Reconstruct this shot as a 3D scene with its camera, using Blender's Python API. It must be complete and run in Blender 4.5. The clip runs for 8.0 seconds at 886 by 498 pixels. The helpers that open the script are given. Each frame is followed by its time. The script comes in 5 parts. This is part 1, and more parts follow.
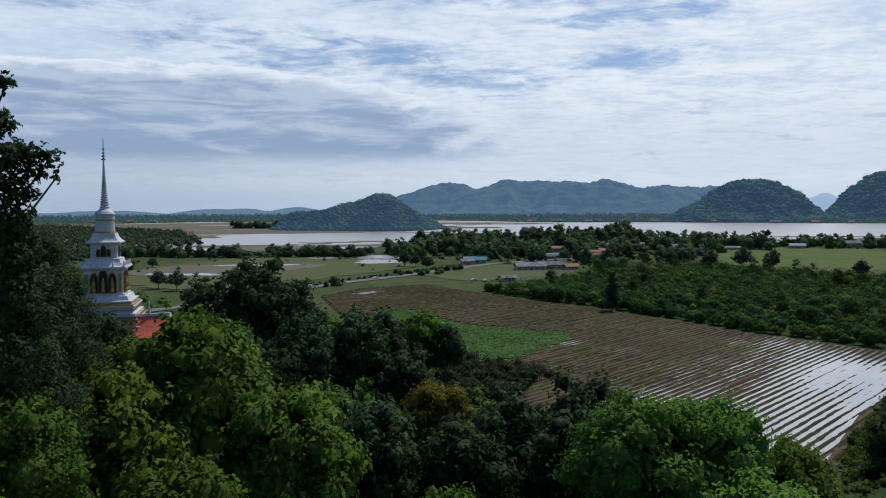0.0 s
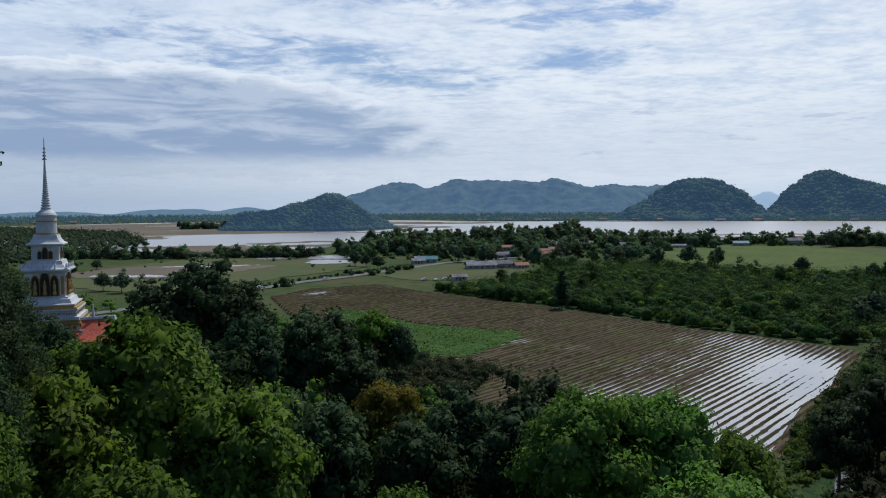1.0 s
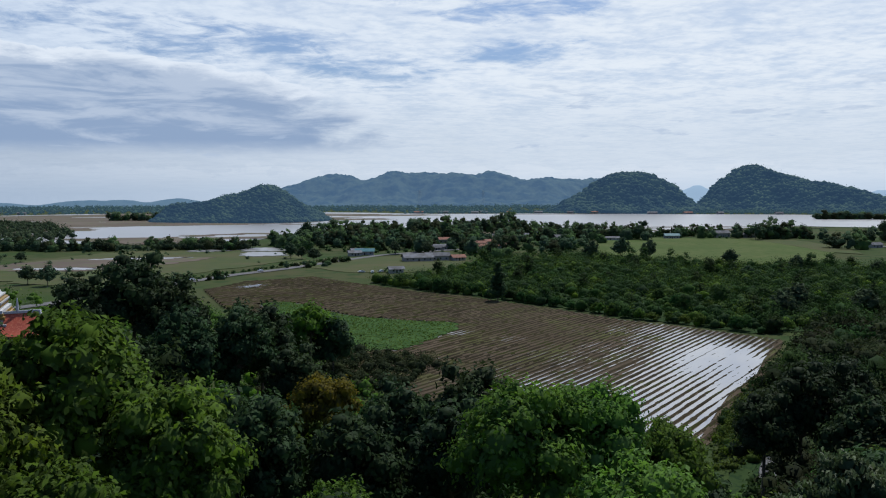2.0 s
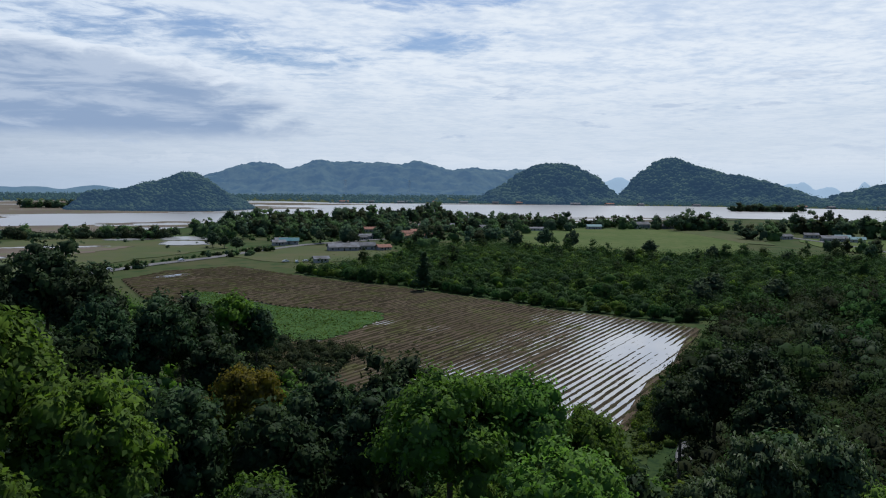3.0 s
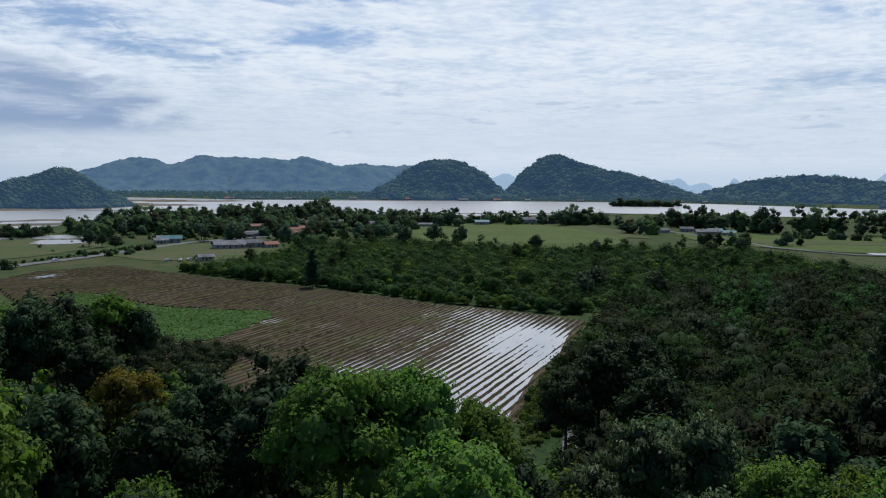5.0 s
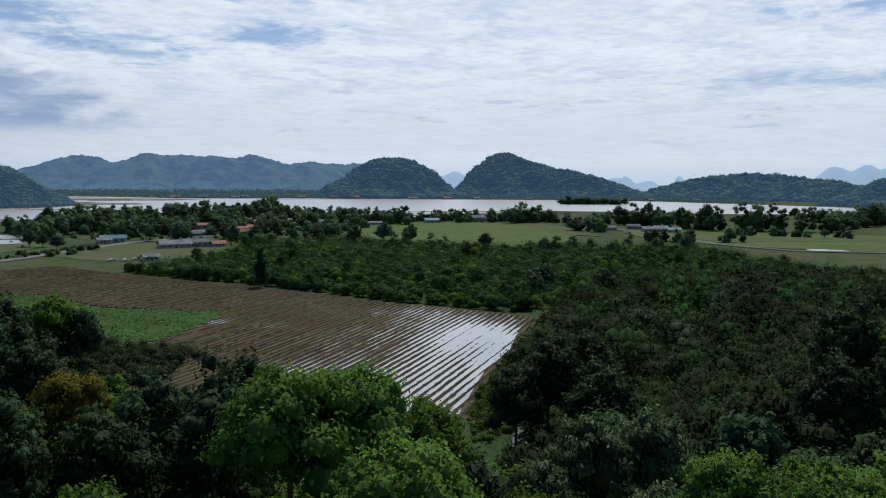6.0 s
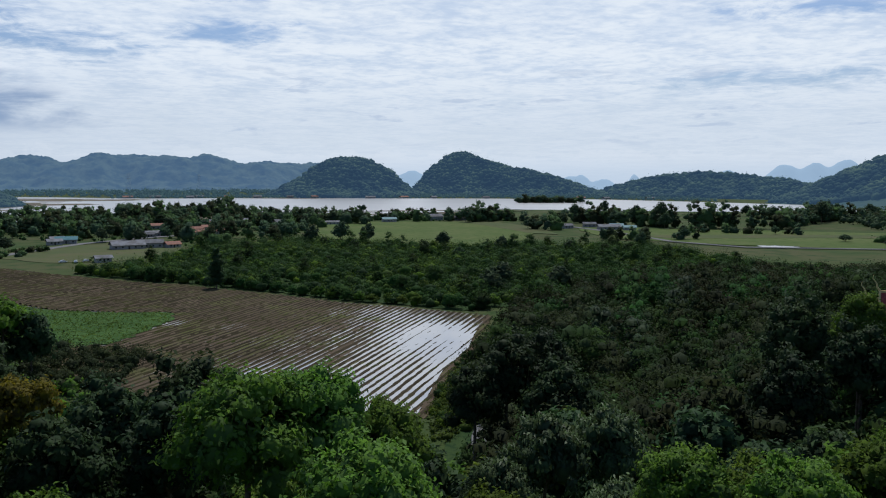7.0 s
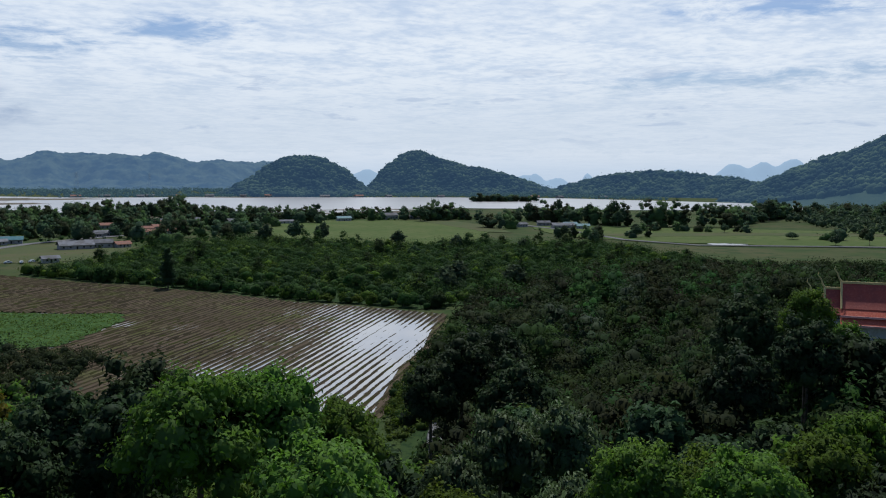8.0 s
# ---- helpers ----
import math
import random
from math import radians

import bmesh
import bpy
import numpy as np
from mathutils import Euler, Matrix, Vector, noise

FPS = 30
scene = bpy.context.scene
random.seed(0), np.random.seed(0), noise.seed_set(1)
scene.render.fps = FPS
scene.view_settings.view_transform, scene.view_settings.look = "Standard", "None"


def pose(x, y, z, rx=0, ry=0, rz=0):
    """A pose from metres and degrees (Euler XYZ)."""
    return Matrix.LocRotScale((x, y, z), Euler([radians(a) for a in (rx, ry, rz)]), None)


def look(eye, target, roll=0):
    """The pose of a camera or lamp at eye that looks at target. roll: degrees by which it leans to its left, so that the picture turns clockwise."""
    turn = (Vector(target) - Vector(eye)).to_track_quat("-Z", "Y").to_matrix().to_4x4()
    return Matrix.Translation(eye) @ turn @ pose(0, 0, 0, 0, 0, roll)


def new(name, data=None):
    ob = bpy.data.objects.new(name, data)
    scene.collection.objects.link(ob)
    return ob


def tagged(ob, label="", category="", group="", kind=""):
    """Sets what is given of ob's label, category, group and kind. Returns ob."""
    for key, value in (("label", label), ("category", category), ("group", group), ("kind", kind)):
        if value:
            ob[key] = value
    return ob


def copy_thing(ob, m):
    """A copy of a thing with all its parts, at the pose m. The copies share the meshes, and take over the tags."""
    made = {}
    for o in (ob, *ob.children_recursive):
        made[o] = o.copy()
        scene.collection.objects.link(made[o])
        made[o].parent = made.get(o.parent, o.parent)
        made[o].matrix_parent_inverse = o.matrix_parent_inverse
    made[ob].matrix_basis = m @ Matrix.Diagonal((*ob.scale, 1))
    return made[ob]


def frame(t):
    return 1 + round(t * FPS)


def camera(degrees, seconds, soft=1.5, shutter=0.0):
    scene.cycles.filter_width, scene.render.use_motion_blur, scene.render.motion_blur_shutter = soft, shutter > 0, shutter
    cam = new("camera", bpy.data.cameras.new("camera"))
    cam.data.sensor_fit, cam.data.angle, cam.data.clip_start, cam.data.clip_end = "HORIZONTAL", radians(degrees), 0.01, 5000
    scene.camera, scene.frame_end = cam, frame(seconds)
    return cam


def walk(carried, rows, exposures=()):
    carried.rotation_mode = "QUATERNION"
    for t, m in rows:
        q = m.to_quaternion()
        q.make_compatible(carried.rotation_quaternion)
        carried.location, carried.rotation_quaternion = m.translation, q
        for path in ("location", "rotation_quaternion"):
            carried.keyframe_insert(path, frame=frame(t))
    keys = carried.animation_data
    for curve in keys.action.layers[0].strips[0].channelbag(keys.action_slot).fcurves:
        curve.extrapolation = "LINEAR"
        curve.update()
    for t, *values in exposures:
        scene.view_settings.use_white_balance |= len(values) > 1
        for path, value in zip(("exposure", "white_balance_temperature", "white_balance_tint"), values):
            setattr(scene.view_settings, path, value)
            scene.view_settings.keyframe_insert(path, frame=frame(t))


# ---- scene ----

# ---------------------------------------------------------------- camera
EYE = 50.0
cam = camera(54.6, 8.0, soft=1.1)
# seconds, heading to the right, tilt, lean (degrees), and the sway of the arm (metres)
TURNS = [
    (0.0, 0.00, -2.99, -0.22, 0.00), (0.5, 1.67, -3.02, -0.35, 0.01), (1.0, 3.29, -3.04, -0.42, 0.02),
    (1.5, 4.99, -3.19, -0.38, 0.03), (2.8, 11.69, -4.19, 0.33, 0.07), (3.0, 12.47, -4.25, 0.41, 0.08),
    (3.5, 14.92, -4.29, 0.58, 0.09), (4.0, 16.76, -4.42, 0.66, 0.10), (4.5, 17.72, -4.37, 0.43, 0.11),
    (4.7, 18.60, -4.40, 0.40, 0.12), (5.8, 22.55, -4.55, 0.34, 0.15), (6.0, 23.21, -4.56, 0.33, 0.15),
    (6.5, 24.65, -4.56, 0.36, 0.16), (7.0, 26.03, -4.62, 0.13, 0.17), (7.5, 27.29, -4.75, 0.13, 0.18),
    (8.0, 29.03, -4.69, 0.16, 0.20),
]


def aim(yaw, tilt, lean, sway):
    a, b = radians(yaw), radians(tilt)
    eye = Vector((sway, -sway * 0.3, EYE))
    return look(eye, eye + Vector((math.sin(a) * math.cos(b), math.cos(a) * math.cos(b), math.sin(b))), lean)


walk(cam, [(t, aim(*row)) for t, *row in TURNS], [(0.0, 0.0, 6050, 8), (8.0, 0.0, 6050, 8)])

# ---------------------------------------------------------------- light
SUN_AZ, SUN_EL = 34.0, 58.0
sun = new("sun", bpy.data.lights.new("sun", "SUN"))
sun.data.energy, sun.data.angle, sun.data.color = 3.0, radians(1.5), (1.0, 0.95, 0.87)
sun.matrix_world = look(Vector((0, 0, 0)), Vector((-math.sin(radians(SUN_AZ)) * math.cos(radians(SUN_EL)), -math.cos(radians(SUN_AZ)) * math.cos(radians(SUN_EL)), -math.sin(radians(SUN_EL)))))
sun.location = (0, 0, 400)


class Nodes:
    """Short hand for building a node tree."""

    def __init__(self, tree):
        self.tree = tree

    def add(self, kind, ins=None, **props):
        n = self.tree.nodes.new(kind)
        for k, v in props.items():
            setattr(n, k, v)
        for k, v in (ins or {}).items():
            if isinstance(v, bpy.types.NodeSocket):
                self.tree.links.new(v, n.inputs[k])
            else:
                n.inputs[k].default_value = v
        return n

    def math(self, op, a, b=0.0, c=0.0, clamp=False):
        return self.add("ShaderNodeMath", {0: a, 1: b, 2: c}, operation=op, use_clamp=clamp).outputs[0]

    def noise(self, vec, scale, detail=4.0, rough=0.55, distort=0.0):
        return self.add("ShaderNodeTexNoise", {"Vector": vec, "Scale": scale, "Detail": detail, "Roughness": rough, "Distortion": distort}).outputs["Fac"]

    def ramp(self, x, lo, hi, smooth=True):
        n = self.add("ShaderNodeMapRange", {"Value": x, "From Min": lo, "From Max": hi}, interpolation_type="SMOOTHSTEP" if smooth else "LINEAR")
        return n.outputs[0]

    def mix(self, fac, a, b):
        n = self.add("ShaderNodeMix", {"Factor": fac}, data_type="RGBA")
        for i, v in ((6, a), (7, b)):
            if isinstance(v, bpy.types.NodeSocket):
                self.tree.links.new(v, n.inputs[i])
            else:
                n.inputs[i].default_value = (*v[:3], 1.0)
        return n.outputs[2]

    def xyz(self, x, y, z=0.0):
        return self.add("ShaderNodeCombineXYZ", {0: x, 1: y, 2: z}).outputs[0]


def build_world():
    w = bpy.data.worlds.new("sky")
    scene.world = w
    w.use_nodes = True
    w.node_tree.nodes.clear()
    N = Nodes(w.node_tree)
    sky = N.add("ShaderNodeTexSky", sky_type="NISHITA", sun_disc=False, sun_elevation=radians(SUN_EL), sun_rotation=radians(SUN_AZ), altitude=100.0, dust_density=2.0)
    way = N.add("ShaderNodeTexCoord").outputs["Generated"]
    s = N.add("ShaderNodeSeparateXYZ", {0: way})
    x, y, z = s.outputs
    zz = N.math("MAXIMUM", z, 0.0)
    # heading and height over the horizon, in degrees
    az = N.math("MULTIPLY", N.math("ARCTAN2", x, y), 57.2958)
    el = N.math("MULTIPLY", N.math("ARCSINE", z), 57.2958)
    deck = N.math("ADD", zz, 0.06)
    flat = N.xyz(N.math("DIVIDE", x, deck), N.math("DIVIDE", y, deck))
    # broad sheet of rippled cloud with open blue gaps
    plane = N.xyz(N.math("MULTIPLY", az, 0.16), N.math("MULTIPLY", el, 0.62), 1.3)
    big = N.noise(plane, 0.9, 5.0, 0.6, 0.5)
    mid = N.noise(flat, 2.4, 5.0, 0.6, 0.4)
    fine = N.noise(flat, 11.0, 4.0, 0.6, 0.2)
    torn = N.math("SUBTRACT", N.math("ADD", N.math("MULTIPLY", big, 0.7), N.math("ADD", N.math("MULTIPLY", mid, 0.35), N.math("MULTIPLY", fine, 0.18))), 0.62)

    wisp = N.noise(N.xyz(N.math("MULTIPLY", az, 0.3), N.math("MULTIPLY", el, 1.3), 8.4), 1.0, 7.0, 0.68, 0.6)

    def gap(a, e, ha, he, slope=0.0):
        u = N.math("DIVIDE", N.math("SUBTRACT", az, a), ha)
        v = N.math("DIVIDE", N.math("SUBTRACT", N.math("SUBTRACT", el, e), N.math("MULTIPLY", N.math("SUBTRACT", az, a), slope)), he)
        d = N.math("SUBTRACT", 1.0, N.math("ADD", N.math("MULTIPLY", u, u), N.math("MULTIPLY", v, v)))
        return N.ramp(N.math("SUBTRACT", d, N.math("ADD", N.math("MULTIPLY", torn, 5.0), N.math("MULTIPLY", N.math("SUBTRACT", wisp, 0.5), 5.5))), -0.5, 1.7)

    open_sky = 0.0
    for g in ((-9.0, 10.0, 9.5, 1.3, -0.05), (9.0, 13.9, 15.0, 1.4, 0.0), (13.0, 11.9, 6.0, 0.8, 0.05), (12.5, 9.2, 4.2, 0.8, 0.05), (2.0, 8.1, 5.5, 1.1, 0.0), (48.0, 6.2, 9.0, 0.7, 0.02), (52.0, 10.8, 7.0, 1.0, 0.03), (-24.0, 12.6, 5.0, 0.8, 0.0)):
        open_sky = N.math("MAXIMUM", open_sky, gap(*g))
    veil = N.math("SUBTRACT", 1.0, N.math("MULTIPLY", open_sky, 0.78))
    veil = N.math("MULTIPLY", veil, N.math("ADD", 0.84, N.math("MULTIPLY", N.ramp(torn, -0.14, 0.1), 0.16)))
    sunward = N.math("ADD", N.math("MULTIPLY", x, math.sin(radians(SUN_AZ))), N.math("MULTIPLY", y, math.cos(radians(SUN_AZ))))
    cover = N.math("MULTIPLY", N.math("SUBTRACT", 1.0, N.math("MULTIPLY", N.ramp(el, 18.0, 36.0), 0.92)), N.math("ADD", 0.10, N.math("MULTIPLY", N.ramp(sunward, -0.1, 0.55), 0.90)))
    veil = N.math("MULTIPLY", veil, cover)
    blue = N.add("ShaderNodeMix", {"Factor": 1.0, 6: sky.outputs[0], 7: (0.050, 0.066, 0.090, 1)}, data_type="RGBA", blend_type="MULTIPLY").outputs[2]
    glow = N.ramp(sunward, 0.55, 0.97)
    lit = N.mix(glow, (0.74, 0.80, 0.89), (0.86, 0.885, 0.92))
    white = N.mix(N.ramp(N.math("ADD", N.math("MULTIPLY", mid, 0.55), N.math("MULTIPLY", fine, 0.45)), 0.34, 0.60), (0.65, 0.72, 0.83), lit)
    c = N.mix(veil, blue, white)
    # paler, smoother air lower down
    calm = N.math("SUBTRACT", 1.0, N.ramp(el, 2.5, 8.5))
    c = N.mix(N.math("MULTIPLY", calm, 0.7), c, N.mix(glow, (0.40, 0.465, 0.565), (0.66, 0.715, 0.79)))
    # a long grey bank of cloud with a lit, heaped upper rim
    p = N.xyz(N.math("MULTIPLY", az, 0.20), N.math("MULTIPLY", el, 0.75), 5.1)
    wob = N.math("SUBTRACT", N.noise(p, 1.0, 6.0, 0.62, 0.3), 0.5)
    dx = N.math("MAXIMUM", N.math("DIVIDE", N.math("ADD", az, 17.0), 17.0), 0.0)
    top = N.math("ADD", N.math("SUBTRACT", 9.0, N.math("MULTIPLY", N.math("MULTIPLY", dx, dx), 2.3)), N.math("MULTIPLY", wob, 2.2))
    under = N.math("SUBTRACT", top, el)
    body = N.math("MULTIPLY", N.ramp(under, 0.0, 0.14), N.ramp(N.math("ADD", el, N.math("MULTIPLY", wob, 0.9)), 2.4, 3.6))
    body = N.math("MULTIPLY", body, N.math("SUBTRACT", 1.0, N.ramp(N.math("ADD", az, N.math("MULTIPLY", wob, 22.0)), -3.0, 4.5)))
    streak = N.math("SUBTRACT", N.noise(N.xyz(N.math("MULTIPLY", az, 0.16), N.math("MULTIPLY", el, 0.95), 2.2), 1.0, 6.0, 0.6, 0.4), 0.5)
    depth = N.ramp(N.math("ADD", under, N.math("MULTIPLY", wob, 1.2)), 0.05, 1.1)
    shade = N.math("MULTIPLY", depth, N.math("ADD", 0.62, N.math("MULTIPLY", N.ramp(N.math("ADD", streak, N.math("MULTIPLY", N.math("SUBTRACT", 5.6, el), 0.04)), -0.13, 0.10), 0.38)))
    bank = N.mix(shade, (0.84, 0.87, 0.92), (0.30, 0.39, 0.55))
    c = N.mix(N.math("MULTIPLY", body, 0.96), c, bank)
    # small scattered flat clouds lower down
    q = N.xyz(N.math("MULTIPLY", az, 0.22), N.math("MULTIPLY", el, 1.1), 3.7)
    puff = N.ramp(N.noise(q, 1.0, 5.0, 0.6, 0.3), 0.58, 0.68)
    band = N.math("MULTIPLY", N.ramp(el, 1.8, 3.0), N.math("SUBTRACT", 1.0, N.ramp(el, 5.5, 9.0)))
    c = N.mix(N.math("MULTIPLY", N.math("MULTIPLY", puff, band), 0.6), c, (0.47, 0.55, 0.69))
    # low heaped clouds behind the hills
    heap = N.ramp(N.math("SUBTRACT", N.math("MULTIPLY", N.noise(N.xyz(N.math("MULTIPLY", az, 0.5), N.math("MULTIPLY", el, 0.9), 9.0), 1.0, 6.0, 0.65), 4.2), el), 0.25, 0.6)
    c = N.mix(N.math("MULTIPLY", N.math("MULTIPLY", heap, 0.35), N.math("ADD", 0.2, N.math("MULTIPLY", glow, 0.8))), c, (0.78, 0.81, 0.86))
    rim = N.math("SUBTRACT", 1.0, N.ramp(el, 0.0, 1.8))
    c = N.mix(N.math("MULTIPLY", rim, 0.5), c, N.mix(glow, (0.36, 0.45, 0.58), (0.48, 0.59, 0.73)))
    bg = N.add("ShaderNodeBackground", {"Color": c, "Strength": 0.95})
    out = N.add("ShaderNodeOutputWorld")
    w.node_tree.links.new(bg.outputs[0], out.inputs[0])


build_world()

# ---------------------------------------------------------------- materials


def material(name, base, second=None, rough=0.8, scale=1.0, fine=None, bump=0.0, spec=0.06, metallic=0.0, ior=1.45, vary=0.0, translucent=0.0, third=None, coat=0.0, own=False):
    """base and second mix by a coarse noise, third by a finer one; vary: lightness that differs from thing to thing."""
    m = bpy.data.materials.new(name)
    m.use_nodes = True
    t = m.node_tree
    t.nodes.clear()
    N = Nodes(t)
    geo = N.add("ShaderNodeNewGeometry")
    pos = N.add("ShaderNodeTexCoord").outputs["Object"] if own else geo.outputs["Position"]
    col = N.mix(1.0, base, base)
    if second:
        col = N.mix(N.ramp(N.noise(pos, scale, 5.0, 0.6), 0.36, 0.64), base, second)
    if third:
        col = N.mix(N.ramp(N.noise(pos, fine or scale * 7, 4.0, 0.6), 0.48, 0.66), col, third)
    if vary:
        r = N.add("ShaderNodeObjectInfo").outputs["Random"]
        isl = geo.outputs["Random Per Island"]
        v = N.math("ADD", N.math("MULTIPLY", r, vary), N.math("MULTIPLY", isl, vary * 0.6))
        hsv = N.add("ShaderNodeHueSaturation", {"Hue": N.math("ADD", 0.5 - 0.02, N.math("MULTIPLY", r, 0.04)), "Saturation": N.math("ADD", 0.85, N.math("MULTIPLY", isl, 0.25)), "Value": N.math("ADD", 1.0 - 0.8 * vary, v), "Color": col})
        col = hsv.outputs[0]
    ins = {"Base Color": col, "Roughness": rough, "Metallic": metallic, "IOR": ior, "Specular IOR Level": spec, "Coat Weight": coat}
    if bump:
        h = N.noise(pos, fine or scale * 7, 4.0, 0.65)
        ins["Normal"] = N.add("ShaderNodeBump", {"Strength": bump, "Distance": 0.1, "Height": h}).outputs[0]
    bs = N.add("ShaderNodeBsdfPrincipled", ins)
    sh = bs.outputs[0]
    if translucent:
        tr = N.add("ShaderNodeBsdfTranslucent", {"Color": col})
        sh = N.add("ShaderNodeMixShader", {0: translucent, 1: sh, 2: tr.outputs[0]}).outputs[0]
    out = N.add("ShaderNodeOutputMaterial")
    t.links.new(sh, out.inputs[0])
    return m


def leaf_material(name, base, second, vary=0.5, rough=0.75, spec=0.04):
    return material(name, base, second, rough=rough, scale=0.11, spec=spec, vary=vary, translucent=0.25)


M_LEAF_BRIGHT = leaf_material("fresh_leaves", (0.085, 0.145, 0.022), (0.12, 0.185, 0.03))
M_LEAF_MID = leaf_material("green_leaves", (0.065, 0.115, 0.016), (0.10, 0.155, 0.022))
M_LEAF_DARK = leaf_material("dark_leaves", (0.019, 0.036, 0.011), (0.034, 0.056, 0.015))
M_LEAF_SHADE = leaf_material("shady_leaves", (0.026, 0.048, 0.020), (0.044, 0.074, 0.026), rough=0.6, spec=0.06)
M_LEAF_GLOSSY = leaf_material("glossy_leaves", (0.055, 0.085, 0.03), (0.085, 0.115, 0.045), rough=0.5, spec=0.11)
M_LEAF_OLIVE = leaf_material("olive_leaves", (0.17, 0.15, 0.02), (0.12, 0.13, 0.02))
M_LEAF_SCRUB = leaf_material("scrub_leaves", (0.026, 0.062, 0.016), (0.048, 0.092, 0.022))
# greens of the plain's trees lifted and greyed to paint in distance haze
M_LEAF_FAR = leaf_material("hazed_village_leaves", (0.046, 0.078, 0.040), (0.078, 0.112, 0.054))
M_LEAF_DUSK = leaf_material("dusky_leaves", (0.024, 0.035, 0.014), (0.042, 0.050, 0.020))
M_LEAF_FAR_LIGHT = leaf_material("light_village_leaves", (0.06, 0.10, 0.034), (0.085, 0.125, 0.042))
M_BARK = material("bark", (0.10, 0.08, 0.06), (0.16, 0.13, 0.10), rough=0.9, scale=2.0, bump=0.5)
M_GROUND = material("plain_ground", (0.045, 0.072, 0.02), (0.078, 0.08, 0.034), rough=0.95, scale=0.012, fine=0.06, third=(0.035, 0.06, 0.018), bump=0.2)
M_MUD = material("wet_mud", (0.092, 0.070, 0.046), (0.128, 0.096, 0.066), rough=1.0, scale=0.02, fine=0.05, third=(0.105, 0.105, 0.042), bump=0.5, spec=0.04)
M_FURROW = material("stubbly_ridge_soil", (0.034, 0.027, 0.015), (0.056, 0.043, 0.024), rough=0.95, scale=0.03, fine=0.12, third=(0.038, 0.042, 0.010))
M_FLATS = material("mud_flats", (0.12, 0.092, 0.072), (0.165, 0.13, 0.10), rough=0.8, scale=0.008, fine=0.05, third=(0.12, 0.13, 0.06))
M_GRASS = material("green_field_grass", (0.080, 0.112, 0.032), (0.105, 0.125, 0.042), rough=0.95, scale=0.015, fine=0.12, third=(0.06, 0.095, 0.022))
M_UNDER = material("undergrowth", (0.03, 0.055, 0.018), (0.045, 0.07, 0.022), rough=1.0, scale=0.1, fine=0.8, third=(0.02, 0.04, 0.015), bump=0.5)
M_CROP = material("young_crop", (0.032, 0.072, 0.016), (0.045, 0.088, 0.02), rough=0.9, scale=0.08, fine=0.8, third=(0.07, 0.13, 0.03), bump=0.6)
M_STRAW = material("dry_stubble", (0.102, 0.098, 0.048), (0.074, 0.094, 0.038), rough=0.95, scale=0.02, fine=0.12, third=(0.085, 0.10, 0.035))
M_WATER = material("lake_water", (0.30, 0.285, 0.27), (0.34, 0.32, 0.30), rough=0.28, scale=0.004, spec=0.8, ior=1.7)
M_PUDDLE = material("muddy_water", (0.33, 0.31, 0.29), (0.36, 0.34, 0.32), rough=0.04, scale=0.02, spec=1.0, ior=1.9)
M_ROAD = material("asphalt", (0.16, 0.155, 0.15), (0.20, 0.19, 0.18), rough=0.9, scale=0.1, fine=2.0, third=(0.12, 0.12, 0.12))
M_CONCRETE = material("concrete", (0.27, 0.265, 0.25), (0.22, 0.215, 0.20), rough=0.85, scale=0.8, fine=6.0, third=(0.19, 0.18, 0.16), bump=0.2)
M_WHITE = material("white_wash", (0.58, 0.58, 0.58), (0.47, 0.48, 0.48), rough=0.8, scale=0.6, fine=3.0, third=(0.44, 0.43, 0.40), bump=0.1)
M_GOLD = material("gold_paint", (0.42, 0.27, 0.08), (0.30, 0.20, 0.08), rough=0.4, scale=2.0, metallic=0.35)
M_DARK = material("dark_recess", (0.03, 0.028, 0.025), (0.05, 0.045, 0.04), rough=0.8, scale=2.0)
M_RED = material("red_glazed_tiles", (0.34, 0.07, 0.045), (0.26, 0.06, 0.045), rough=0.5, spec=0.3, scale=0.8, fine=4.0, third=(0.36, 0.09, 0.06), bump=0.2)
M_RED2 = material("red_roof_lower", (0.46, 0.10, 0.06), (0.38, 0.09, 0.06), rough=0.5, scale=0.8, fine=5.0, third=(0.52, 0.17, 0.10))
M_TIN = material("roof_sheet_grey", (0.20, 0.20, 0.21), (0.13, 0.125, 0.12), rough=0.75, scale=0.25, vary=0.45)
M_TEAL = material("roof_sheet_teal", (0.07, 0.17, 0.19), (0.10, 0.21, 0.22), rough=0.5, scale=0.4)
M_RUST = material("roof_sheet_rust", (0.32, 0.15, 0.10), (0.22, 0.12, 0.09), rough=0.7, scale=0.6)
M_WALL = material("house_wall", (0.38, 0.37, 0.35), (0.28, 0.27, 0.25), rough=0.85, scale=0.5, vary=0.3)
M_GLASS = material("dark_glass", (0.03, 0.035, 0.04), rough=0.1, spec=0.6)
M_CAR = material("white_car_paint", (0.78, 0.78, 0.78), spec=0.4, rough=0.3, coat=0.5)
M_TYRE = material("tyre_rubber", (0.02, 0.02, 0.02), rough=0.9)
M_STEEL = material("galvanised_steel", (0.45, 0.46, 0.47), rough=0.5, metallic=0.6)

# ---------------------------------------------------------------- mesh helpers


